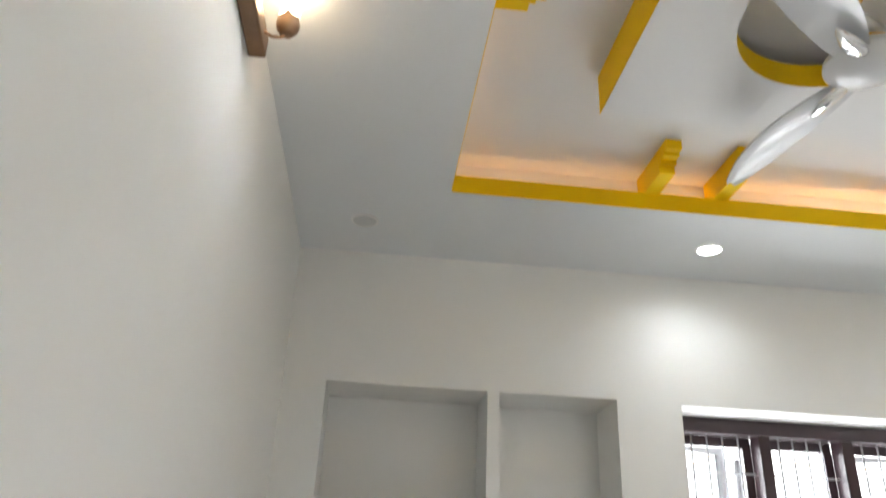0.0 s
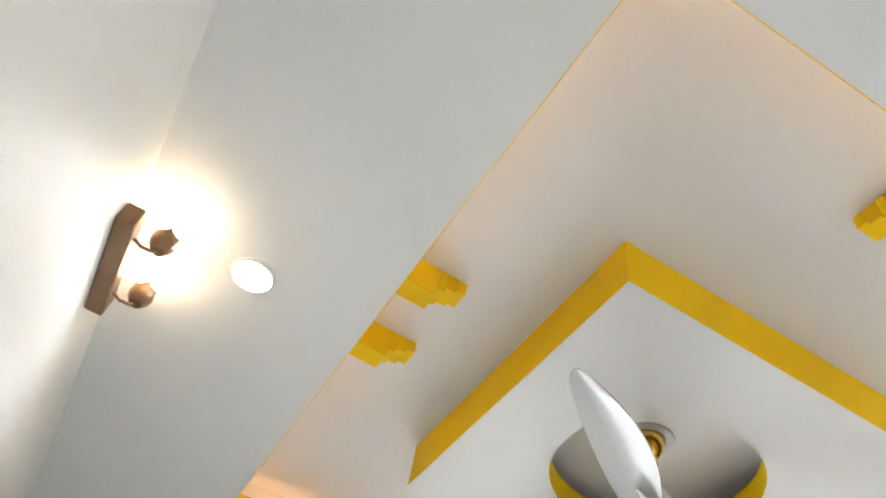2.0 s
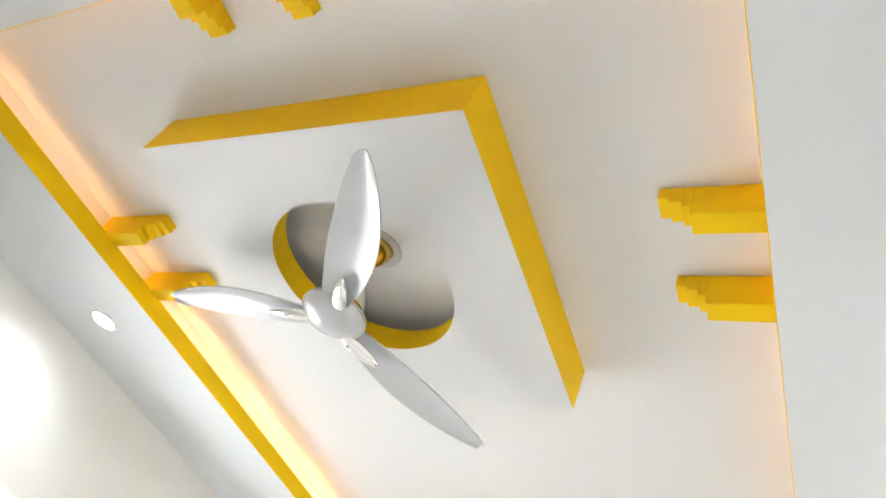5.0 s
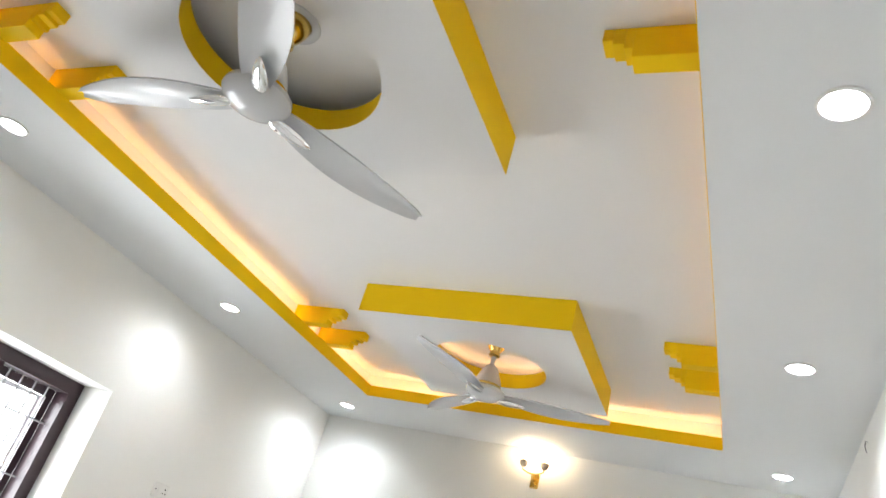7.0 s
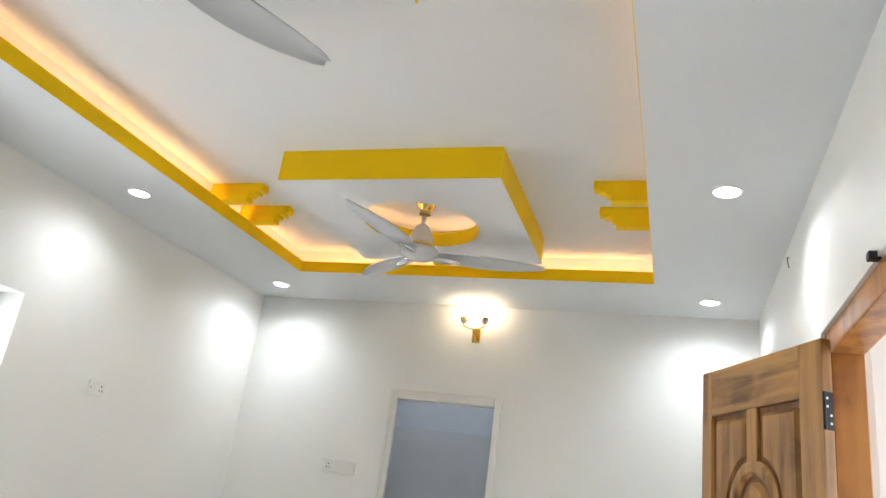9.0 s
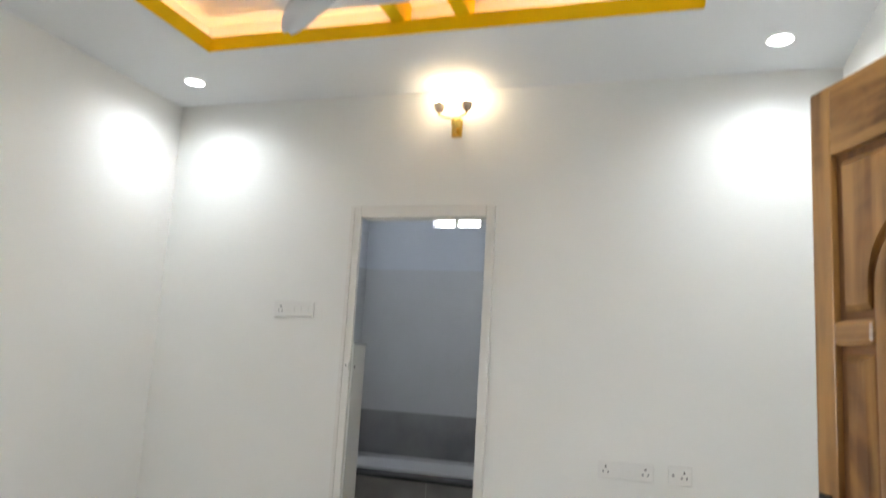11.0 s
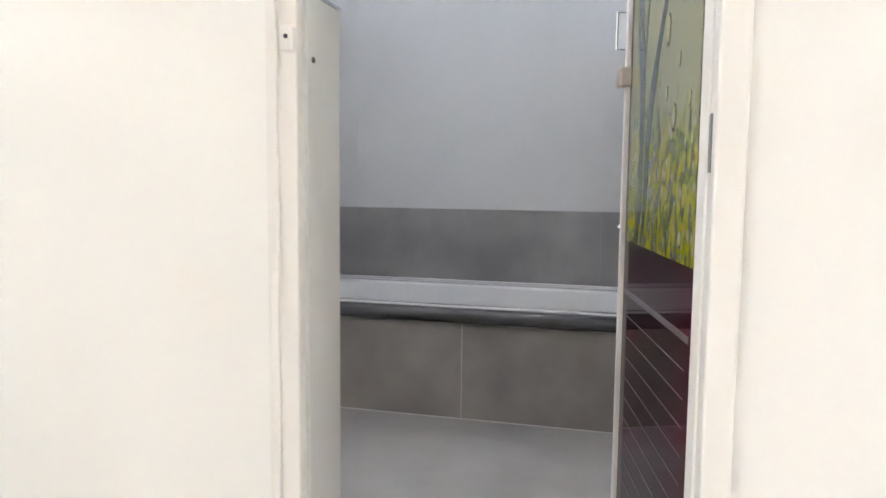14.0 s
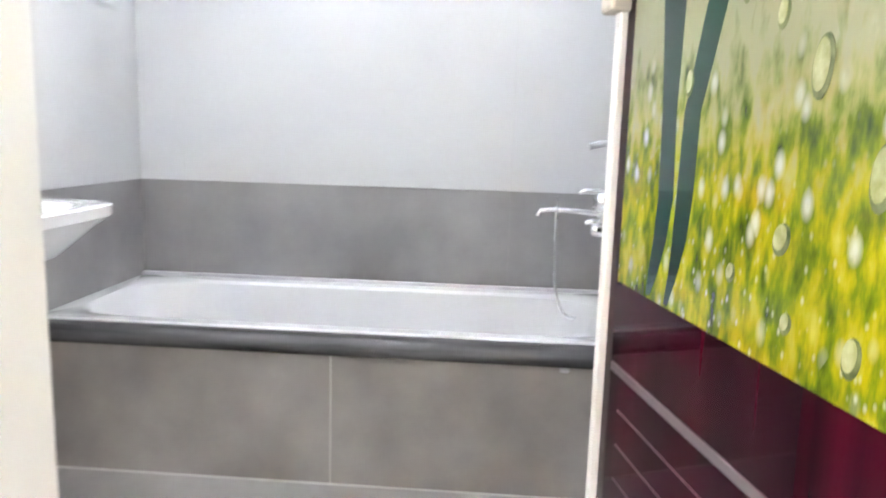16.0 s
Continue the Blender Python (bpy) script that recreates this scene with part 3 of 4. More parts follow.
# ---- ceiling fans ----
def fan_blade():
    bm = bmesh.new()
    n = 22
    top, bot = [], []
    for i in range(n + 1):
        u = i / n
        x = 0.085 + 0.548 * u
        lead = 0.068 * (math.sin(math.pi * (0.16 + 0.79 * u)) ** 0.72) * (1.0 if u < 0.96 else 0.7)
        trail = 0.071 * (math.sin(math.pi * (0.15 + 0.80 * u)) ** 0.68) * (1.0 if u < 0.96 else 0.7)
        row = []
        for k in range(7):
            v = k / 6
            y = lead - (lead + trail) * v + 0.02 * math.sin(math.pi * u)
            z = -0.11 * (y - 0.01) + 0.010 * (1 - (2 * v - 1) ** 2) + 0.008 * u
            row.append((x, y, z))
        top.append([bm.verts.new((x, y, z + 0.003)) for x, y, z in row])
        bot.append([bm.verts.new((x, y, z - 0.003)) for x, y, z in row])
    for i in range(n):
        for k in range(6):
            bm.faces.new((top[i][k], top[i + 1][k], top[i + 1][k + 1], top[i][k + 1]))
            bm.faces.new((bot[i][k], bot[i][k + 1], bot[i + 1][k + 1], bot[i + 1][k]))
        for k in (0, 6):
            bm.faces.new((top[i][k], bot[i][k], bot[i + 1][k], top[i + 1][k]))
    bm.faces.new([v for v in top[0]] + [v for v in bot[0]][::-1])
    bm.faces.new([v for v in top[n]] + [v for v in bot[n]][::-1])
    return mesh_of("blade", bm, M_FAN, True)


def blade_clip():
    bm = bmesh.new()
    bmesh.ops.create_uvsphere(bm, u_segments=20, v_segments=12, radius=1)
    for v in bm.verts:
        x, y, z = v.co
        v.co = (0.135 + 0.075 * x, 0.014 + 0.024 * y * (1 - 0.35 * x), -0.014 - 0.004 * y + 0.014 * z)
    return mesh_of("blade_clip", bm, M_CHROME, True)


BLADE, CLIP = fan_blade(), blade_clip()


def ceiling_fan(x, y, turn, lamp_word):
    t = thing("ceiling_fan", "white three-blade ceiling fan with chrome clips " + lamp_word, "ceiling fan", (x, y, 2.665), turn, "ceiling fans")
    bm = bmesh.new()
    lathe(bm, [(0.0005, -0.030), (0.030, -0.029), (0.062, -0.023), (0.088, -0.010), (0.100, 0.006), (0.098, 0.020), (0.080, 0.032), (0.072, 0.036)], 40)
    part("hub", bm, M_FAN, t, "glossy white hub", True)
    bm = bmesh.new()
    lathe(bm, [(0.072, 0.036), (0.072, 0.048)], 40)
    part("motor_band", bm, M_GOLD, t, "brass band", True)
    bm = bmesh.new()
    lathe(bm, [(0.070, 0.048), (0.070, 0.062), (0.060, 0.090), (0.046, 0.122), (0.030, 0.148), (0.016, 0.160)], 40)
    part("motor_cover", bm, M_FAN, t, "white bell-shaped motor cover", True)
    bm = bmesh.new()
    lathe(bm, [(0.012, 0.158), (0.012, 0.225)], 20)
    part("down_rod", bm, M_FAN, t, smooth=True)
    bm = bmesh.new()
    lathe(bm, [(0.014, 0.205), (0.030, 0.212), (0.026, 0.232), (0.040, 0.250), (0.052, 0.280), (0.056, 0.3005)], 28)
    part("canopy", bm, M_GOLD, t, "polished brass canopy", True)
    bm = bmesh.new()
    lathe(bm, [(0.057, 0.3005), (0.082, 0.3005), (0.081, 0.2965), (0.078, 0.295), (0.057, 0.295)], 36, closed=False)
    part("base_ring", bm, M_FAN, t, "white ring on the ceiling", True)
    for k in range(3):
        m = pose(0, 0, 0, 0, 0, 120 * k)
        b = new("blade", BLADE)
        b.parent, b.matrix_basis = t, m
        c = new("blade_clip", CLIP)
        c.parent = b
        tagged(c, "chrome blade clip")
    return t


ceiling_fan(1.735, 1.600, 64.5, "under a shaded opening")
ceiling_fan(1.762, 3.765, 18, "under a lit opening")

# ---- wall lamps ----
def petal_cup(bm, c, r=0.032, h=0.055):
    prof = [(0.004, -h * 0.55), (r * 0.55, -h * 0.5), (r * 0.95, -h * 0.15), (r * 1.05, h * 0.15), (r * 0.92, h * 0.5)]
    n = 20
    rings = []
    for j, (rr, z) in enumerate(prof):
        rings.append([bm.verts.new((c[0] + rr * math.cos(2 * math.pi * i / n), c[1] + rr * math.sin(2 * math.pi * i / n), c[2] + z + (0.014 * (i % 4 == 0) if j == 4 else 0))) for i in range(n)])
    for p, q in zip(rings, rings[1:]):
        for i in range(n):
            bm.faces.new((p[i], p[(i + 1) % n], q[(i + 1) % n], q[i]))
    bm.faces.new(rings[0][::-1])


def bulb_mesh(bm, c, k=1.0):
    profile = ((0.010, 0.0), (0.012, 0.012), (0.022, 0.030), (0.027, 0.050), (0.023, 0.070), (0.012, 0.083), (0.002, 0.087))
    lathe(bm, [(r * k, z * k) for r, z in profile], 18, c)


def bulb_light(p, watts):
    s = new("bulb_light", bpy.data.lights.new("bulb_light", "POINT"))
    s.data.energy, s.data.color, s.data.shadow_soft_size = watts, (1.0, 0.74, 0.45), 0.03
    s.matrix_world = pose(*p)


def wall_lamp_bar(x, y, z):
    t = thing("wall_lamp", "two-bulb wall lamp with brown bar and petal cups, lit", "wall lamp", (x, y, z), group="wall lamps")
    part("back_bar", boxed((-0.165, 0, -0.032), (0.165, 0.045, 0.032), 0.006), M_BRONZE, t, "dark brown wooden bar")
    for sx in (-0.10, 0.10):
        bm = bmesh.new()
        tube(bm, [(sx, 0.044, 0.0), (sx, 0.066, -0.012), (sx, 0.088, -0.012), (sx, 0.100, 0.0)], 0.0045)
        part("arm", bm, M_BRONZE, t, smooth=True)
        bm = bmesh.new()
        petal_cup(bm, (sx, 0.100, 0.022), 0.029, 0.050)
        part("petal_cup", bm, M_BRONZE, t, "brown metal petal cup", True)
        bm = bmesh.new()
        bulb_mesh(bm, (sx, 0.100, 0.020))
        part("bulb", bm, M_BULB, t, "glowing warm bulb", True)
        bulb_light((x + sx, y + 0.103, z + 0.122), 0.32)


wall_lamp_bar(1.712, S0, 2.680)


def wall_lamp_stem(x, y, z):
    t = thing("wall_lamp", "two-bulb brass wall lamp on a short stem, lit", "wall lamp", (x, y, z), group="wall lamps")
    part("back_plate", boxed((-0.028, -0.016, -0.045), (0.028, 0, 0.055), 0.006), M_GOLD, t)
    bm = bmesh.new()
    tube(bm, [(0, -0.014, 0.0), (0, -0.06, -0.012), (0, -0.085, 0.0), (0, -0.09, 0.03)], 0.008)
    part("stem", bm, M_GOLD, t, smooth=True)
    for sx in (-0.072, 0.072):
        bm = bmesh.new()
        tube(bm, [(0, -0.09, 0.028), (sx * 0.5, -0.095, 0.032), (sx, -0.10, 0.048), (sx, -0.10, 0.066)], 0.005)
        part("arm", bm, M_GOLD, t, smooth=True)
        bm = bmesh.new()
        petal_cup(bm, (sx, -0.10, 0.088), 0.026, 0.046)
        part("petal_cup", bm, M_CUP, t, "pale bronze petal cup", True)
        bm = bmesh.new()
        bulb_mesh(bm, (sx, -0.10, 0.080), 1.25)
        part("bulb", bm, M_BULB, t, "glowing warm bulb", True)
        bulb_light((x + sx * 0.8, y - 0.105, z + 0.197), 0.15)


wall_lamp_stem(1.700, L, 2.605)

# ---- window ----
def window():
    t = tagged(thing("window_1", "dark brown three-bay window with steel grille and open casement", "window", (0, 0, 0)), kind="structure")
    x0, x1 = -0.295, -0.205
    f = 0.070
    bays = ((WY0 + f, 2.248), (2.302, 2.655), (2.712, WY1 - f))
    bm = bmesh.new()
    box(bm, (x0, WY0, WZ1 - f), (x1, WY1, WZ1))
    box(bm, (x0, WY0, WZ0), (x1, WY1, WZ0 + f))
    box(bm, (x0, WY0, WZ0 + f), (x1, WY0 + f, WZ1 - f))
    box(bm, (x0, WY1 - f, WZ0 + f), (x1, WY1, WZ1 - f))
    part("window_frame", bm, M_FRAME, t)
    for (a, b), (c, d) in zip(bays, bays[1:]):
        part("mullion", boxed((x0, b, WZ0 + f), (x1, c, WZ1 - f), 0.004), M_FRAME, t)
    part("window_sill", boxed((-0.30, WY0, WZ0 - 0.02), (0.0, WY1, WZ0 + 0.004)), M_GRANITE, t, "dark granite sill")
    for a, b in bays:
        bm = bmesh.new()
        box(bm, (-0.335, a, WZ1 - f - 0.045), (-0.2955, b, WZ1 - f))
        box(bm, (-0.335, a, WZ0 + f), (-0.2955, b, WZ0 + f + 0.045))
        box(bm, (-0.335, a, WZ0 + f + 0.045), (-0.2955, a + 0.040, WZ1 - f - 0.045))
        box(bm, (-0.335, b - 0.040, WZ0 + f + 0.045), (-0.2955, b, WZ1 - f - 0.045))
        part("rebate", bm, M_FRAME, t, "dark brown inner rebate")
        bm = bmesh.new()
        n = 4
        for i in range(1, n + 1):
            y = a + (b - a) * i / (n + 1)
            tube(bm, [(-0.262, y, WZ0 + f), (-0.262, y, WZ1 - f)], 0.0045, 8)
        for z in (1.15, 1.42, 1.69, 1.96):
            tube(bm, [(-0.262, a, z), (-0.262, b, z)], 0.0045, 8)
        part("grille", bm, M_STEEL, t, "grey steel grille bars")
    # one casement frame per bay, the first and last swung outwards
    for k, (a, b) in enumerate(bays):
        w = b - a
        sash = new("casement")
        sash.parent = t
        hinge = a if k != 2 else b
        turn = (24, 78, -22)[k]
        sash.matrix_basis = pose(-0.338, hinge, 0, 0, 0, turn)
        s = 1 if k != 2 else -1
        bm = bmesh.new()
        zb, zt, fw = WZ0 + f + 0.01, WZ1 - f - 0.01, 0.042
        def yb(p, q, lo, hi):
            box(bm, (-0.03, min(s * p, s * q), lo), (0.0, max(s * p, s * q), hi))
        yb(0.004, w - 0.004, zt - fw, zt)
        yb(0.004, w - 0.004, zb, zb + fw)
        yb(0.004, fw, zb + fw, zt - fw)
        yb(w - fw, w - 0.004, zb + fw, zt - fw)
        part("sash_frame", bm, M_STEEL, sash)
        g = part("pane", boxed((-0.018, min(s * fw, s * (w - fw)), zb + fw), (-0.014, max(s * fw, s * (w - fw)), zt - fw)), M_GLASS, sash)
        g.visible_shadow = False


window()

# ---- switch and socket plates ----
def plate(name, x, y, z, w, h, axis, label, holes, category="switch plate", rockers=()):
    t = thing(name, label, category, (x, y, z), {"-y": 0, "+x": 90}[axis], "switch plates")
    part("cover", boxed((-w / 2, -0.012, -h / 2), (w / 2, -0.0005, h / 2), 0.004), M_PLASTIC, t)
    for a, b, r in holes:
        bm = bmesh.new()
        tube(bm, [(a, -0.0135, b), (a, -0.0100, b)], r, 10)
        part("socket_hole", bm, M_DARK, t, "dark socket hole")
    for a, b in rockers:
        part("rocker", boxed((a - 0.009, -0.0165, b - 0.017), (a + 0.009, -0.0115, b + 0.017), 0.002), M_PLASTIC, t)
    return t


def tri(a):
    return ((a, 0.014, 0.0048), (a - 0.011, -0.008, 0.0040), (a + 0.011, -0.008, 0.0040))


plate("switch_plate", 0.856, L, 1.655, 0.235, 0.080, "-y", "white switch plate with three rockers and a socket", tri(-0.075), rockers=((0.0, 0), (0.04, 0), (0.08, 0)))
plate("socket_plate", 2.567, L, 0.997, 0.240, 0.078, "-y", "white double socket plate low on the wall", tri(-0.085) + tri(0.085), rockers=((-0.025, 0), (0.025, 0)))
plate("socket_plate", 2.796, L, 0.999, 0.098, 0.078, "-y", "small white socket plate low on the wall", tri(0.018) + ((-0.028, 0.0, 0.005),))
plate("socket_plate", 0.0, 3.802, 1.853, 0.120, 0.078, "+x", "white socket plate high beside the window", tri(0.030) + ((-0.045, 0.002, 0.004),), rockers=((-0.020, 0),))
t = thing("cable_outlet", "thin dark cable end high on the wall", "cable", (W, 3.93, 2.735))
bm = bmesh.new()
tube(bm, [(-0.0, 0, 0.016), (-0.008, 0.002, 0.022), (-0.011, 0.0, 0.0), (-0.005, -0.002, -0.030)], 0.002, 8)
part("wire", bm, M_DARK, t, smooth=True)

# ---- bedroom door ----
def bedroom_door():
    fr = tagged(thing("door_1", "varnished teak door frame in the bedroom wall", "door frame", (0, 0, 0)), kind="structure")
    xa, xb = W + 0.012, W + 0.112
    part("jamb", boxed((xa, EY1 - 0.085, 0.0), (xb, EY1, EZ), 0.004), M_TEAK_DARK, fr)
    part("jamb", boxed((xa, EY0, 0.0), (xb, EY0 + 0.085, EZ), 0.004), M_TEAK_DARK, fr)
    part("head", boxed((xa, EY0 + 0.086, EZ - 0.085), (xb, EY1 - 0.086, EZ), 0.004), M_TEAK_DARK, fr)
    bm = bmesh.new()
    box(bm, (W - 0.020, 2.500, EZ - 0.006), (W + 0.010, 2.530, EZ + 0.016), 0.003)
    part("bolt_catch", bm, M_BLACK, fr, "small black bolt catch")

    lf = thing("bedroom_door", "carved teak panel door with arched centre, standing open", "door", (3.445, 3.150, 0), 115.0)
    w, z0, z1, th = 0.80, 0.012, 2.186, 0.036
    xl, xr, cx = 0.125, 0.725, 0.425
    zr = 2.000
    part("stile", boxed((0.0, -th, z0), (xl, 0, z1), 0.003), M_TEAK, lf)
    part("stile", boxed((xr, -th, z0), (w, 0, z1), 0.003), M_TEAK, lf)
    part("top_rail", boxed((xl, -th, zr), (xr, -0.001, z1), 0.003), M_TEAK_H, lf)
    part("lock_rail", boxed((xl, -th, 0.86), (xr, -0.001, 1.00), 0.003), M_TEAK_H, lf)
    part("bottom_rail", boxed((xl, -th, z0), (xr, -0.001, 0.22), 0.003), M_TEAK_H, lf)
    part("backing_panel", boxed((xl, -0.028, 0.22), (xr, -0.018, zr)), M_TEAK_DEEP, lf, "darker brown teak recess")
    part("mullion", boxed((cx - 0.034, -0.018, 1.79), (cx + 0.034, -0.0015, zr), 0.003), M_TEAK, lf)

    def arch(r, zs, zb, n=20):
        return [(cx - r, zb)] + [(cx + r * math.cos(math.pi - math.pi * i / n), zs + r * math.sin(math.pi * i / n)) for i in range(n + 1)] + [(cx + r, zb)]
    ro, ri, zs = 0.165, 0.108, 1.648
    profile = ((ro, -0.018), (ro, -0.006), (ro - 0.012, 0.002), (ri + 0.014, 0.002), (ri, -0.010), (ri, -0.018))
    bm = bmesh.new()
    rows = [[bm.verts.new((u, yy, v)) for u, v in arch(rr, zs, 1.00)] for rr, yy in profile]
    for a, b in zip(rows, rows[1:]):
        for k in range(len(a) - 1):
            bm.faces.new((a[k], a[k + 1], b[k + 1], b[k]))
    part("arch_moulding", bm, M_TEAK, lf, smooth=True)

    def raised(name, outline, inset, y0, y1):
        us, vs = [p[0] for p in outline], [p[1] for p in outline]
        ku = 1 - 2 * inset / (max(us) - min(us))
        kv = 1 - 2 * inset / (max(vs) - min(vs))
        cu, cv = (max(us) + min(us)) / 2, (max(vs) + min(vs)) / 2
        bm = bmesh.new()
        a = [bm.verts.new((u, y0, v)) for u, v in outline]
        b = [bm.verts.new((cu + (u - cu) * ku, y1, cv + (v - cv) * kv)) for u, v in outline]
        for k in range(len(a)):
            bm.faces.new((a[k], a[(k + 1) % len(a)], b[(k + 1) % len(a)], b[k]))
        bm.faces.new(b)
        part(name, bm, M_TEAK, lf)

    raised("arched_panel", arch(ri - 0.018, zs, 1.02), 0.018, -0.0175, -0.003)
    for s, xo in ((-1, xl + 0.022), (1, xr - 0.022)):
        k = ro + 0.022
        pts = [(xo, 1.600), (xo, zr - 0.022), (cx + s * 0.058, zr - 0.022)]
        for q in range(9):
            a = math.radians(72 - 72 * q / 8)
            pts.append((cx + s * k * math.cos(a), zs + k * math.sin(a)))
        pts.append((cx + s * k, 1.600))
        raised("side_panel", pts, 0.016, -0.0175, -0.004)
        a, b = sorted((cx + s * ro, xl if s < 0 else xr))
        part("cross_rail", boxed((a, -0.018, 1.518), (b, 0.003, 1.578), 0.010), M_TEAK_H, lf)
        a, b = sorted((cx + s * k, xo))
        raised("side_panel", [(a, 1.022), (a, 1.496), (b, 1.496), (b, 1.022)], 0.016, -0.0175, -0.004)
        a, b = sorted((cx + s * 0.056, xo))
        raised("lower_panel", [(a, 0.245), (a, 0.838), (b, 0.838), (b, 0.245)], 0.022, -0.0175, -0.004)
    part("mullion", boxed((cx - 0.034, -0.018, 0.22), (cx + 0.034, -0.0015, 0.86), 0.003), M_TEAK, lf)
    for z in (0.25, 1.10, 1.95):
        h = part("hinge", boxed((-0.004, -th + 0.003, z - 0.06), (-0.0005, -0.002, z + 0.06)), M_BLACK, lf, "black steel hinge")
        bm = bmesh.new()
        tube(bm, [(-0.004, -0.002, z - 0.06), (-0.004, -0.002, z + 0.06)], 0.006, 10)
        part("knuckle", bm, M_BLACK, h, smooth=True)
        for dz in (-0.04, -0.014, 0.014, 0.04):
            bm = bmesh.new()
            tube(bm, [(-0.0052, -0.018 + 0.006 * (1 if dz > 0 else -1), z + dz), (-0.0035, -0.018 + 0.006 * (1 if dz > 0 else -1), z + dz)], 0.004, 8)
            part("screw_head", bm, M_TRIM, h, "bright screw head")
    for sy in (1, -1):
        y0 = 0.0 if sy > 0 else -th
        p = part("lock_plate", boxed((0.745, min(y0, y0 + sy * 0.007), 0.94), (0.790, max(y0, y0 + sy * 0.007), 1.16), 0.003), M_BLACK, lf, "black lock plate")
        bm = bmesh.new()
        tube(bm, [(0.768, y0 + sy * 0.004, 1.095), (0.768, y0 + sy * 0.045, 1.095), (0.755, y0 + sy * 0.052, 1.095), (0.655, y0 + sy * 0.052, 1.092)], 0.009)
        part("door_handle", bm, M_BLACK, p, "dark lever handle", True)


bedroom_door()

# ---- bathroom door ----
def bathroom_door():
    fr = tagged(thing("door_2", "white plastic bathroom door frame", "door frame", (0, 0, 0)), kind="structure")
    ya, yb = L - 0.022, L + 0.075
    bm = bmesh.new()
    prism(bm, [(DX0, ya), (DX0 + 0.056, ya), (DX0 + 0.058, ya + 0.002), (DX0 + 0.058, ya + 0.025), (DX0 + 0.020, ya + 0.027), (DX0 + 0.018, yb), (DX0, yb)], "z", 0.213, DZ)
    part("jamb", bm, M_PVC, fr)
    part("jamb", boxed((DX1 - 0.045, ya, 0.213), (DX1, yb, DZ), 0.005), M_PVC, fr)
    part("head", boxed((DX0 + 0.058, ya, DZ - 0.060), (DX1 - 0.045, yb, DZ), 0.005), M_PVC, fr)
    part("stop_bead", boxed((DX0 + 0.008, ya - 0.008, 0.213), (DX0 + 0.024, ya, DZ - 0.01), 0.003), M_PVC, fr)
    c = part("bolt_catch", boxed((DX0 + 0.036, ya - 0.020, 1.356), (DX0 + 0.060, ya - 0.0005, 1.398), 0.004), M_PVC, fr, "pale plastic bolt catch")
    bm = bmesh.new()
    tube(bm, [(DX0 + 0.048, ya - 0.0215, 1.380), (DX0 + 0.048, ya - 0.016, 1.380)], 0.004, 10)
    part("bolt_hole", bm, M_DARK, c)
    part("threshold", boxed((DX0 - 0.004, L - 0.030, 0.174), (DX1 + 0.004, L + 0.125, 0.212), 0.004), M_GRANITE, fr, "dark granite threshold")
    for z in (0.45, 1.205, 1.95):
        part("hinge", boxed((DX1 - 0.048, L + 0.020, z - 0.045), (DX1 - 0.0452, L + 0.046, z + 0.045)), M_DULL, fr, "dull steel hinge leaf")

    lf = thing("bathroom_door", "bathroom door with printed meadow above maroon laminate, open", "door", (1.876, L + 0.061, 0), 101.1)
    w, z0, z1, th = 0.694, 0.222, 2.135, 0.030
    part("core", boxed((0.046, -th + 0.003, z0 + 0.02), (w - 0.022, -0.003, z1 - 0.02)), M_MAROON, lf, "dark maroon laminate board")
    for a, b in ((0.0, 0.046), (w - 0.022, w)):
        part("edge_strip", boxed((a, -th, z0), (b, 0.008 if a > 0.1 else 0.0, z1), 0.003), M_PVC, lf, "white plastic edge strip")
    part("edge_strip", boxed((0.046, -th, z0), (w - 0.022, 0, z0 + 0.02)), M_TRIM, lf)
    part("edge_strip", boxed((0.046, -th, z1 - 0.02), (w - 0.022, 0, z1)), M_TRIM, lf)
    part("picture_panel", boxed((0.055, -0.0028, 1.000), (w - 0.055, -0.0012, z1 - 0.045)), M_MEADOW, lf, "printed picture of dewy yellow-green grass")
    # plant stems of the print: height, middle, width
    for rows in (((1.004, 0.530, 0.012), (1.035, 0.520, 0.026), (1.08, 0.506, 0.036), (1.135, 0.498, 0.042), (1.237, 0.505, 0.040), (1.37, 0.512, 0.060), (1.48, 0.545, 0.062), (1.75, 0.560, 0.050), (2.06, 0.566, 0.030)),
                 ((1.004, 0.476, 0.010), (1.045, 0.462, 0.022), (1.09, 0.452, 0.036), (1.14, 0.447, 0.041), (1.235, 0.444, 0.040), (1.35, 0.405, 0.046), (1.45, 0.345, 0.036), (1.60, 0.245, 0.028), (1.80, 0.150, 0.012)),
                 ((1.37, 0.500, 0.010), (1.55, 0.470, 0.016), (1.80, 0.440, 0.018), (2.05, 0.425, 0.008))):
        bm = bmesh.new()
        prism(bm, [(x - k / 2, z) for z, x, k in rows] + [(x + k / 2, z) for z, x, k in rows[::-1]], "y", -0.0012, -0.0008)
        part("printed_stem", bm, M_STEM, lf, "dark green printed stem")
    for x, z, rx, rz in ((0.216, 1.266, 0.014, 0.027), (0.279, 1.318, 0.009, 0.014), (0.249, 1.118, 0.013, 0.015), (0.455, 1.268, 0.009, 0.016), (0.132, 1.180, 0.014, 0.026), (0.143, 1.041, 0.011, 0.017), (0.283, 1.440, 0.017, 0.032),
                         (0.345, 1.350, 0.007, 0.013), (0.190, 1.370, 0.008, 0.015), (0.110, 1.290, 0.009, 0.015), (0.330, 1.072, 0.008, 0.010), (0.230, 1.045, 0.008, 0.010), (0.160, 1.520, 0.012, 0.022), (0.340, 1.600, 0.010, 0.018)):
        bm = bmesh.new()
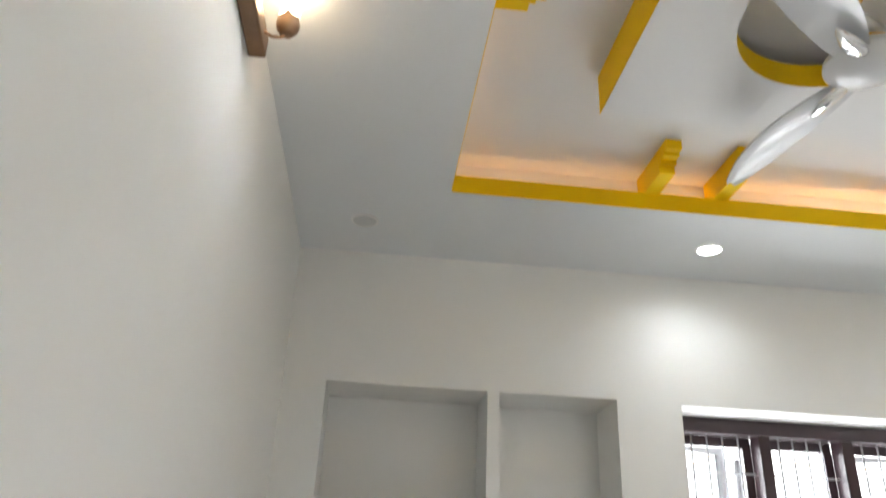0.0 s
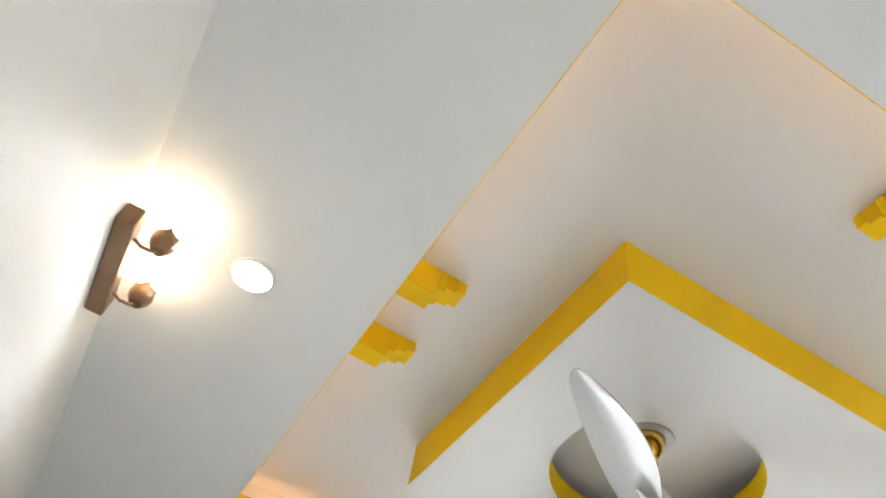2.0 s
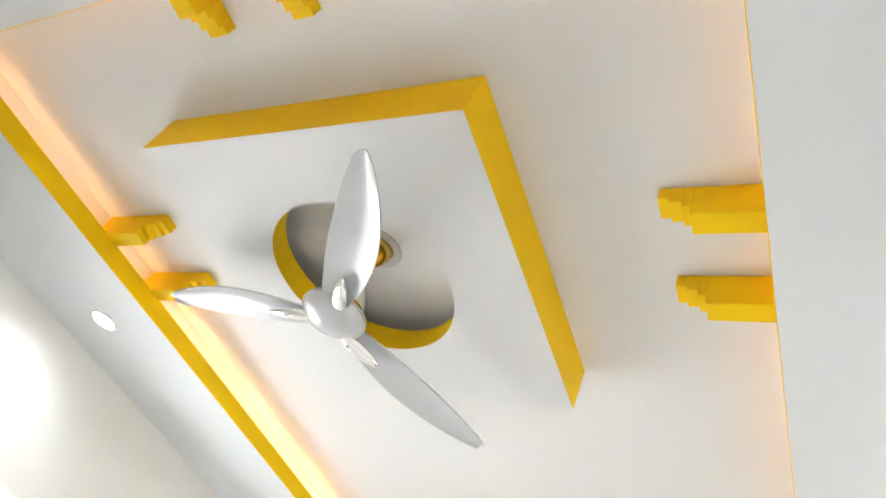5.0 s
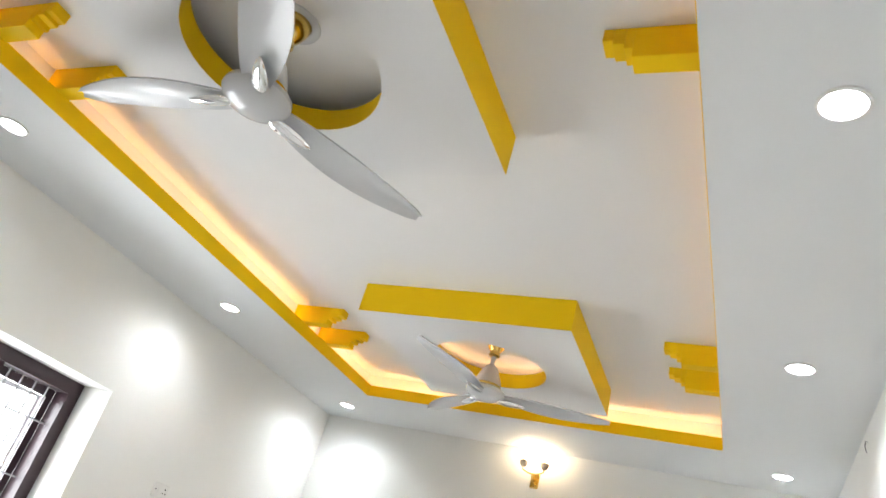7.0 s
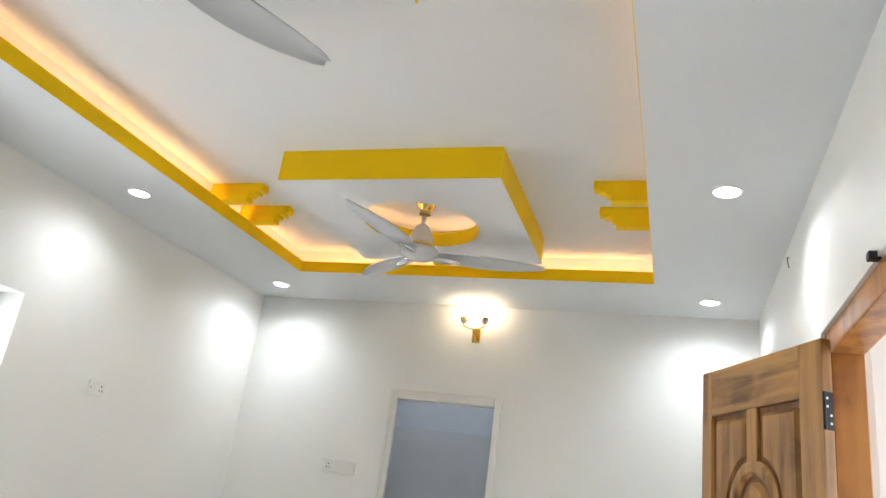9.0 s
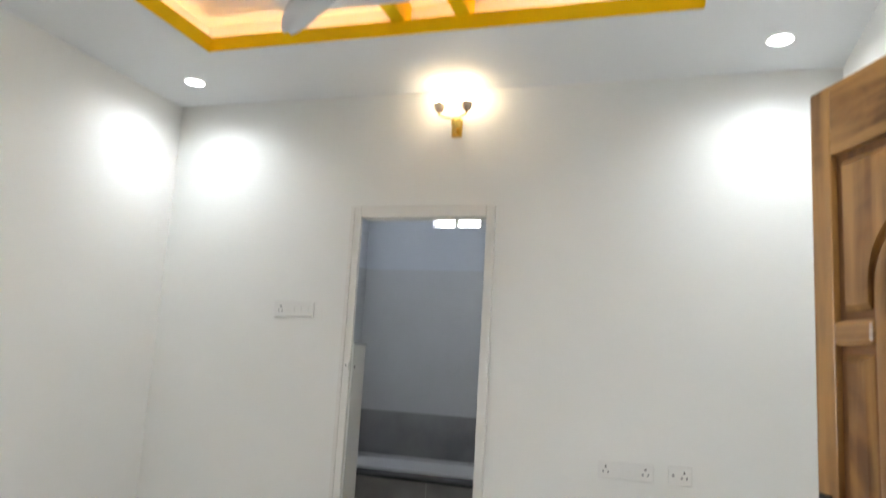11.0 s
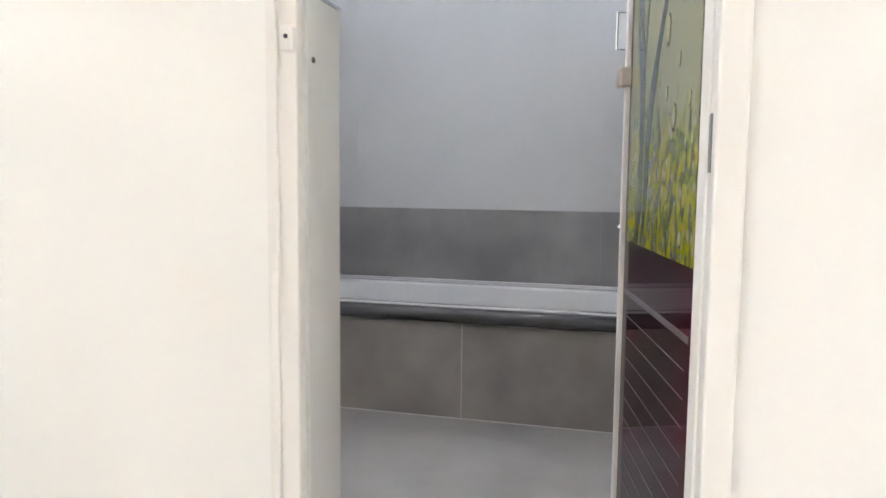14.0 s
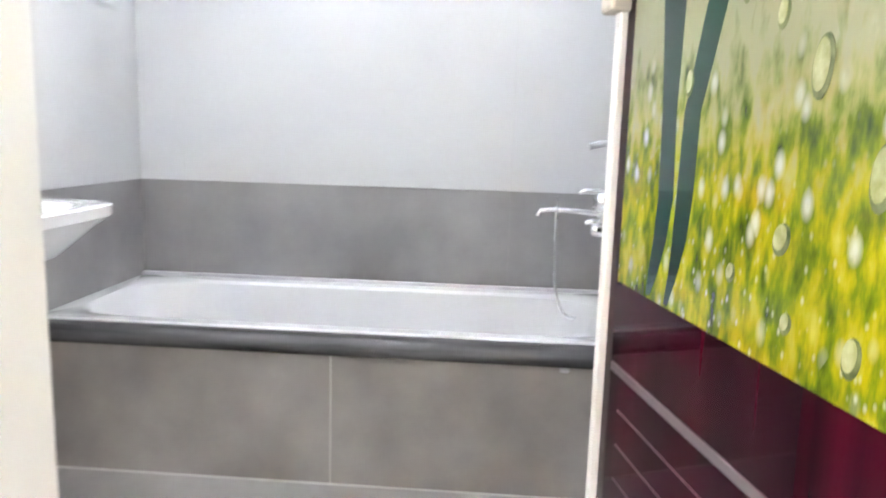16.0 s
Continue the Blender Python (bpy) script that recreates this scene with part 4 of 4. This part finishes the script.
        prism(bm, [(x + rx * math.cos(2 * math.pi * i / 20), z + rz * math.sin(2 * math.pi * i / 20) - 0.25 * rx * math.cos(2 * math.pi * i / 20)) for i in range(20)], "y", -0.0011, -0.0006)
        d = part("dew_drop", bm, M_RIM, lf, "large printed dew drop with a dark rim")
        bm = bmesh.new()
        prism(bm, [(x + 0.002 + 0.76 * rx * math.cos(2 * math.pi * i / 20), z + 0.002 + 0.80 * rz * math.sin(2 * math.pi * i / 20) - 0.2 * rx * math.cos(2 * math.pi * i / 20)) for i in range(20)], "y", -0.0006, -0.0002)
        part("drop_highlight", bm, M_DROP, d)
    part("silver_band", boxed((0.064, -0.0030, 0.867), (w - 0.052, -0.0008, 0.8795)), M_SILVER, lf, "silver band")
    for k in range(11):
        z = 0.815 - 0.052 * k
        part("silver_line", boxed((0.085, -0.0030, z), (w - 0.085, -0.0012, z + 0.0008)), M_SILVER, lf, "thin silver line")
    bm = bmesh.new()
    box(bm, (w - 0.032, -0.020, 1.380), (w + 0.016, 0.026, 1.430), 0.006)
    part("bolt", bm, M_BEIGE, lf, "beige plastic bolt")
    bm = bmesh.new()
    tube(bm, [(w - 0.004, 0.0, 1.475), (w - 0.004, 0.030, 1.475), (w - 0.004, 0.030, 1.565), (w - 0.004, 0.0, 1.565)], 0.004, 8)
    part("door_handle", bm, M_CHROME, lf, "thin chrome pull handle", True)
    bm = bmesh.new()
    tube(bm, [(w - 0.004, -th, 1.475), (w - 0.004, -th - 0.030, 1.475), (w - 0.004, -th - 0.030, 1.565), (w - 0.004, -th, 1.565)], 0.004, 8)
    part("door_handle", bm, M_CHROME, lf, "thin chrome pull handle", True)


bathroom_door()

t = thing("side_partition", "off-white tiled half-height partition with chrome top trim", "partition", (0, 0, 0))
part("slab", boxed((1.06, L + 0.121, BF), (1.160, 5.495, 1.492)), M_JAMB, t)
bm = bmesh.new()
box(bm, (1.056, L + 0.122, 1.492), (1.165, 5.501, 1.503), 0.004)
part("top_trim", bm, M_CHROME, t, "chrome edge trim")
bm = bmesh.new()
tube(bm, [(1.1605, 5.365, 1.372), (1.1625, 5.365, 1.372)], 0.006, 12)
part("screw_cap", bm, M_DARK, t, "small dark screw hole")

# ---- bathtub ----
def bathtub():
    t = thing("bathtub", "white built-in bathtub with black granite front edge", "bathtub", (0, 0, 0))
    x0, x1, y0, y1, zr = BX0 + 0.012, BX1 - 0.012, 6.800, BY1 - 0.022, 0.652
    n = 48
    cx, cy = (x0 + x1) / 2, (y0 + y1) / 2

    def loop(a, b, p, z, bm):
        out = []
        for i in range(n):
            th = 2 * math.pi * i / n
            c, s = math.cos(th), math.sin(th)
            out.append(bm.verts.new((cx + a * math.copysign(abs(c) ** (2 / p), c), cy + b * math.copysign(abs(s) ** (2 / p), s), z)))
        return out
    A, B = (x1 - x0) / 2, (y1 - y0) / 2
    bm = bmesh.new()
    loops = [loop(A, B, 60, zr - 0.03, bm), loop(A, B, 60, zr - 0.004, bm), loop(A - 0.004, B - 0.004, 40, zr, bm), loop(A - 0.050, B - 0.050, 7, zr - 0.002, bm), loop(A - 0.062, B - 0.060, 6, zr - 0.012, bm),
             loop(A - 0.09, B - 0.075, 5, zr - 0.10, bm), loop(A - 0.14, B - 0.10, 4.5, zr - 0.26, bm), loop(A - 0.20, B - 0.14, 4, zr - 0.355, bm), loop(A - 0.30, B - 0.20, 3, zr - 0.375, bm)]
    for p, q in zip(loops, loops[1:]):
        for i in range(n):
            bm.faces.new((p[i], p[(i + 1) % n], q[(i + 1) % n], q[i]))
    bm.faces.new(loops[-1])
    part("tub_shell", bm, M_ENAMEL, t, "white enamel tub", True)
    bm = bmesh.new()
    prof = [(6.757 + 0.027 * math.cos(a), 0.6185 + 0.0265 * math.sin(a)) for a in [math.pi * (1.5 - k / 12) for k in range(13)]] + [(6.815, 0.645), (6.815, 0.592)]
    prism(bm, prof, "x", BX0 + 0.010, BX1 - 0.010)
    part("front_ledge", bm, M_GRANITE_EDGE, t, "polished black granite ledge", True)
    bm = bmesh.new()
    lathe(bm, [(0.018, 0), (0.024, 0.002), (0.020, 0.006), (0.002, 0.008)], 20, (0, 0, 0))
    bmesh.ops.rotate(bm, verts=bm.verts, cent=(0, 0, 0), matrix=Matrix.Rotation(radians(75), 3, "Y"))
    bmesh.ops.translate(bm, verts=bm.verts, vec=(x0 + 0.115, cy, 0.545))
    part("overflow_cap", bm, M_CHROME, t, "chrome overflow cap", True)
    part("apron_core", boxed((BX0 + 0.010, 6.796, BF), (BX1 - 0.010, 6.82, 0.590)), M_GROUT, t, "pale joint filler")
    for a, b in ((BX0 + 0.010, 1.131), (1.134, BX1 - 0.010)):
        part("apron_tile", boxed((a, 6.782, BF + 0.002), (b, 6.795, 0.584)), M_APRON, t, "brown grey stone-look tile")
    part("tile_joint", boxed((1.1312, 6.7825, BF + 0.002), (1.1338, 6.796, 0.584)), M_JOINT, t, "white joint filler")
    part("floor_bead", boxed((BX0 + 0.012, 6.778, BF), (BX1 - 0.012, 6.7819, BF + 0.004)), M_JOINT, t, "white filler along the floor")
    bm = bmesh.new()
    box(bm, (1.765, 6.745, 0.580), (1.790, 6.770, 0.5915), 0.003)
    part("ledge_bracket", bm, M_TRIM, t, "small metal bracket")


bathtub()


def bath_mixer():
    """On the east wall above the tub."""
    t = thing("bath_mixer", "chrome wall bath mixer with spout and hand shower hose", "tap", (BX1 - 0.012, 7.20, 0.962))
    bm = bmesh.new()
    tube(bm, [(-0.075, -0.075, 0), (-0.075, 0.075, 0)], 0.022, 18)
    part("mixer_body", bm, M_CHROME, t, smooth=True)
    for s in (-1, 1):
        bm = bmesh.new()
        tube(bm, [(0, s * 0.06, 0), (-0.012, s * 0.06, 0), (-0.012, s * 0.06, 0), (-0.070, s * 0.06, 0)], [0.030, 0.030, 0.014, 0.014], 18)
        part("wall_inlet", bm, M_CHROME, t, smooth=True)
        bm = bmesh.new()
        tube(bm, [(-0.075, s * 0.075, 0), (-0.075, s * 0.10, 0), (-0.075, s * 0.118, 0)], [0.018, 0.024, 0.020], 16)
        part("tap_knob", bm, M_CHROME, t, smooth=True)
    bm = bmesh.new()
    tube(bm, [(-0.09, 0, 0.004), (-0.16, 0, 0.010), (-0.24, 0, 0.012), (-0.268, 0, 0.008), (-0.276, 0, -0.010)], [0.009, 0.008, 0.008, 0.009, 0.010], 14)
    part("spout", bm, M_CHROME, t, smooth=True)
    bm = bmesh.new()
    tube(bm, [(-0.218, 0.0, 0.022), (-0.218, 0.0, -0.024)], 0.009, 14)
    tube(bm, [(-0.218, 0.0, 0.022), (-0.218, 0.0, 0.055)], 0.005, 10)
    part("diverter", bm, M_CHROME, t, smooth=True)
    bm = bmesh.new()
    pts = [(-0.218, 0.0, -0.022)]
    for i in range(1, 15):
        u = i / 14
        pts.append((-0.218 + 0.075 * u ** 3, -0.005 - 0.05 * u, -0.03 - 0.30 * math.sin(u * 1.65) / math.sin(1.65)))
    tube(bm, pts, 0.0048, 10)
    part("shower_hose", bm, M_CHROME, t, "flexible chrome hose", True)


bath_mixer()


def wall_valve(z, y, reach, body, name, label):
    """A round valve body on a wall rose, with a flat lever."""
    t = thing(name, label, "tap", (BX1 - 0.012, y, z))
    bm = bmesh.new()
    tube(bm, [(0, 0, 0), (-0.010, 0, 0)], [0.036, 0.033], 20)
    part("wall_rose", bm, M_CHROME, t, smooth=True)
    bm = bmesh.new()
    tube(bm, [(-0.010, 0, 0), (-0.095, 0, 0), (-0.112, 0, 0), (-0.118, 0, 0)], [body, body, body * 0.86, body * 0.55], 20)
    part("valve_body", bm, M_CHROME, t, smooth=True)
    bm = bmesh.new()
    tube(bm, [(-0.085, 0, body * 0.55), (-0.105, 0, body * 0.95), (-reach * 0.9, 0, body * 1.0), (-reach, 0, body * 0.8)], [0.012, 0.011, 0.009, 0.007], 14)
    part("lever", bm, M_CHROME, t, smooth=True)


def hand_shower(z, y):
    t = thing("hand_shower", "slim chrome hand shower on a wall bracket", "hand shower", (BX1 - 0.012, y, z))
    bm = bmesh.new()
    tube(bm, [(0, 0, 0), (-0.008, 0, 0), (-0.010, 0, 0), (-0.045, 0, 0.004)], [0.026, 0.025, 0.012, 0.012], 16)
    part("bracket", bm, M_CHROME, t, smooth=True)
    bm = bmesh.new()
    tube(bm, [(-0.040, 0, -0.050), (-0.044, 0, 0.0), (-0.060, 0, 0.022), (-0.110, 0, 0.026), (-0.150, 0, 0.018)], [0.007, 0.008, 0.009, 0.011, 0.013], 14)
    part("handset", bm, M_CHROME, t, smooth=True)
    bm = bmesh.new()
    tube(bm, [(-0.040, 0.012 * math.sin(u * 3.1), -0.048 - 0.17 * u) for u in (0.0, 0.2, 0.4, 0.6, 0.8, 1.0)], 0.005, 10)
    part("shower_hose", bm, M_CHROME, t, "thin flexible hose", True)


wall_valve(0.925, 7.12, 0.135, 0.024, "wall_tap", "chrome lever tap on the bathroom wall")
hand_shower(1.165, 7.00)
wall_valve(1.020, 7.05, 0.165, 0.028, "shower_valve", "chrome shower valve on the bathroom wall")


def wash_basin():
    t = thing("wash_basin", "white ceramic wall-hung wash basin", "wash basin", (BX0, 6.32, 1.015))
    n = 40

    def loop(bm, ax, by, p, z):
        out = []
        for i in range(n):
            th = 2 * math.pi * i / n
            c, s = math.cos(th), math.sin(th)
            x = 0.215 + ax * math.copysign(abs(c) ** (2 / p), c)
            out.append(bm.verts.new((max(0.0145, x), by * math.copysign(abs(s) ** (2 / p), s), z)))
        return out
    bm = bmesh.new()
    ls = [loop(bm, 0.09, 0.10, 3, -0.130), loop(bm, 0.14, 0.16, 3, -0.108), loop(bm, 0.195, 0.228, 4, -0.045), loop(bm, 0.215, 0.25, 5, -0.024), loop(bm, 0.215, 0.25, 5, 0.0), loop(bm, 0.205, 0.24, 5, 0.004),
          loop(bm, 0.165, 0.20, 3, 0.0), loop(bm, 0.15, 0.18, 2.6, -0.04), loop(bm, 0.09, 0.11, 2.2, -0.085)]
    for p, q in zip(ls, ls[1:]):
        for i in range(n):
            bm.faces.new((p[i], p[(i + 1) % n], q[(i + 1) % n], q[i]))
    bm.faces.new(ls[0][::-1])
    bm.faces.new(ls[-1])
    part("bowl", bm, M_ENAMEL, t, "white ceramic bowl", True)
    bm = bmesh.new()
    tube(bm, [(0.04, 0, 0.0), (0.04, 0, 0.09), (0.06, 0, 0.12), (0.11, 0, 0.115), (0.125, 0, 0.09)], 0.011, 12)
    part("tap", bm, M_CHROME, t, "chrome pillar tap", True)


wash_basin()

# vent window of the bathroom
t = tagged(thing("window_2", "small two-pane bathroom vent window", "window", (0, 0, 0)), kind="structure")
x0, x1, za, zb = 0.831, 1.245, 2.536, 2.83
bm = bmesh.new()
box(bm, (x0, BY1 + 0.03, zb - 0.014), (x1, BY1 + 0.06, zb))
box(bm, (x0, BY1 + 0.03, za), (x1, BY1 + 0.06, za + 0.014))
box(bm, (x0, BY1 + 0.03, za), (x0 + 0.012, BY1 + 0.06, zb))
box(bm, (x1 - 0.012, BY1 + 0.03, za), (x1, BY1 + 0.06, zb))
part("window_frame", bm, M_PVC, t)
part("mullion", boxed((1.011, BY1 + 0.031, za + 0.014), (1.042, BY1 + 0.059, zb - 0.014)), M_PVC, t)
for a, b in ((x0 + 0.012, 1.011), (1.042, x1 - 0.012)):
    g = part("pane", boxed((a, BY1 + 0.043, za + 0.014), (b, BY1 + 0.046, zb - 0.014)), M_GLASS, t)
    g.visible_shadow = False

t = thing("towel_bar", "short dark metal towel bar high on the wall", "towel bar", (0.664, BY1 - 0.001, 2.626))
bm = bmesh.new()
tube(bm, [(-0.06, -0.03, 0), (0.06, -0.03, 0)], 0.006, 10)
part("bar", bm, M_BLACK, t, smooth=True)
for s in (-0.05, 0.05):
    bm = bmesh.new()
    tube(bm, [(s, 0, 0), (s, -0.03, 0)], 0.006, 10)
    part("bracket", bm, M_BLACK, t, smooth=True)

# ---- floors, skirtings and wall tiles, piece by piece ----
floor = structure("floor", boxed((0, S0, -0.10), (W, L, -0.003)), M_GROUT, "white marble-look tiled bedroom floor", "floor")
TILES = {}


def tile(parent, lo, hi, material, name="tile", edge=0.0015):
    size = tuple(round(hi[k] - lo[k], 4) for k in range(3))
    key = (size, material.name)
    if key not in TILES:
        b = bmesh.new()
        box(b, (0, 0, 0), size, min(edge, min(size) / 4) if min(size) > 0.004 else 0)
        TILES[key] = mesh_of(name, b, material)
    ob = new(name, TILES[key])
    ob.parent = parent
    ob.matrix_basis = pose(*lo)
    return ob


tx, ty, g = 0.80, 0.80, 0.0004
x = 0.0
while x < W - 0.01:
    xe = min(x + tx, W)
    y = L
    while y > S0 + 0.01:
        y_lo = max(y - ty, S0)
        tile(floor, (x + g, y_lo + g, -0.003), (xe - g, y - g, 0.0), M_FLOOR)
        y = y_lo
    x = xe

skirt = structure("baseboard", boxed((0.0, S0, 0.0), (0.001, S0 + 0.001, 0.001)), M_SKIRT, "grey veined marble skirting tiles", "baseboard")
sh, sd = 0.105, 0.012


def skirting_run(axis, fixed, a, b, side, z0=0.0, z1=sh, step=0.60, shift=0.0):
    p = a
    first = step - shift if shift else step
    while p < b - 0.01:
        q = min(p + first, b)
        first = step
        if axis == "x":
            lo, hi = sorted((fixed, fixed + side * sd))
            tile(skirt, (p + 0.0008, lo, z0), (q - 0.0008, hi, z1), M_SKIRT, "skirting_tile")
        else:
            lo, hi = sorted((fixed, fixed + side * sd))
            tile(skirt, (lo, p + 0.0008, z0), (hi, q - 0.0008, z1), M_SKIRT, "skirting_tile")
        p = q


skirting_run("x", L, 0.0, 1.0, -1, shift=0.2)
skirting_run("x", L, 1.0, 1.985, -1, 0.0, 0.173, 0.6, 0.1)
skirting_run("x", L, 1.985, W, -1, shift=0.2)
skirting_run("y", 0.0, S0, L - sd, 1)
skirting_run("y", W, S0, EY0, -1)
skirting_run("y", W, EY1, L - sd, -1)
skirting_run("x", S0, sd, W - sd, 1)

bath_floor = structure("floor_bath", boxed((BX0 - 0.1, L + 0.12, 0.0), (BX1 + 0.1, BY1 + 0.12, BF - 0.004)), M_GROUT, "matt grey tiled bathroom floor", "floor")
for xa, xb in ((BX0, 1.1325), (1.133, BX1)):
    for ya, yb in ((L + 0.121, 6.00), (6.0005, BY1)):
        tile(bath_floor, (xa, ya, BF - 0.004), (xb, yb, BF), M_BFLOOR, "floor_tile")

lining = structure("wall_bath_tiles", boxed((BX0, BY1 - 0.002, BF), (BX1, BY1, 2.17)), M_GROUT, "grey and pale bathroom wall tiling", "wall tiles")
dz0, dz1 = 0.650, 1.008
tiles_z = ((BF, dz1, M_DADO), (dz1 + 0.001, 2.175, M_BTOP))
for za, zb, m in tiles_z:
    xs = (BX0 + 0.012, 0.428, 1.628, BX1 - 0.012)
    for a, b in zip(xs, xs[1:]):
        tile(lining, (a, BY1 - 0.012, za), (b - 0.0004, BY1 - 0.0022, zb), m, "wall_tile", 0.0)
    yy = (L + 0.125, 6.20, BY1 - 0.012)
    for a, b in zip(yy, yy[1:]):
        tile(lining, (BX0, a + 0.0008, za), (BX0 + 0.0115, b - 0.0008, zb), m, "wall_tile", 0.0)
        tile(lining, (BX1 - 0.0115, a + 0.0008, za), (BX1, b - 0.0008, zb), m, "wall_tile", 0.0)
t = new("joint_bead", mesh_of("joint_bead", boxed((BX0 + 0.012, BY1 - 0.030, 0.650), (BX1 - 0.012, BY1 - 0.0122, 0.664), 0.003), M_TRIM))
tagged(t, "thin grey sealing bead along the bathtub wall", "trim", kind="structure")
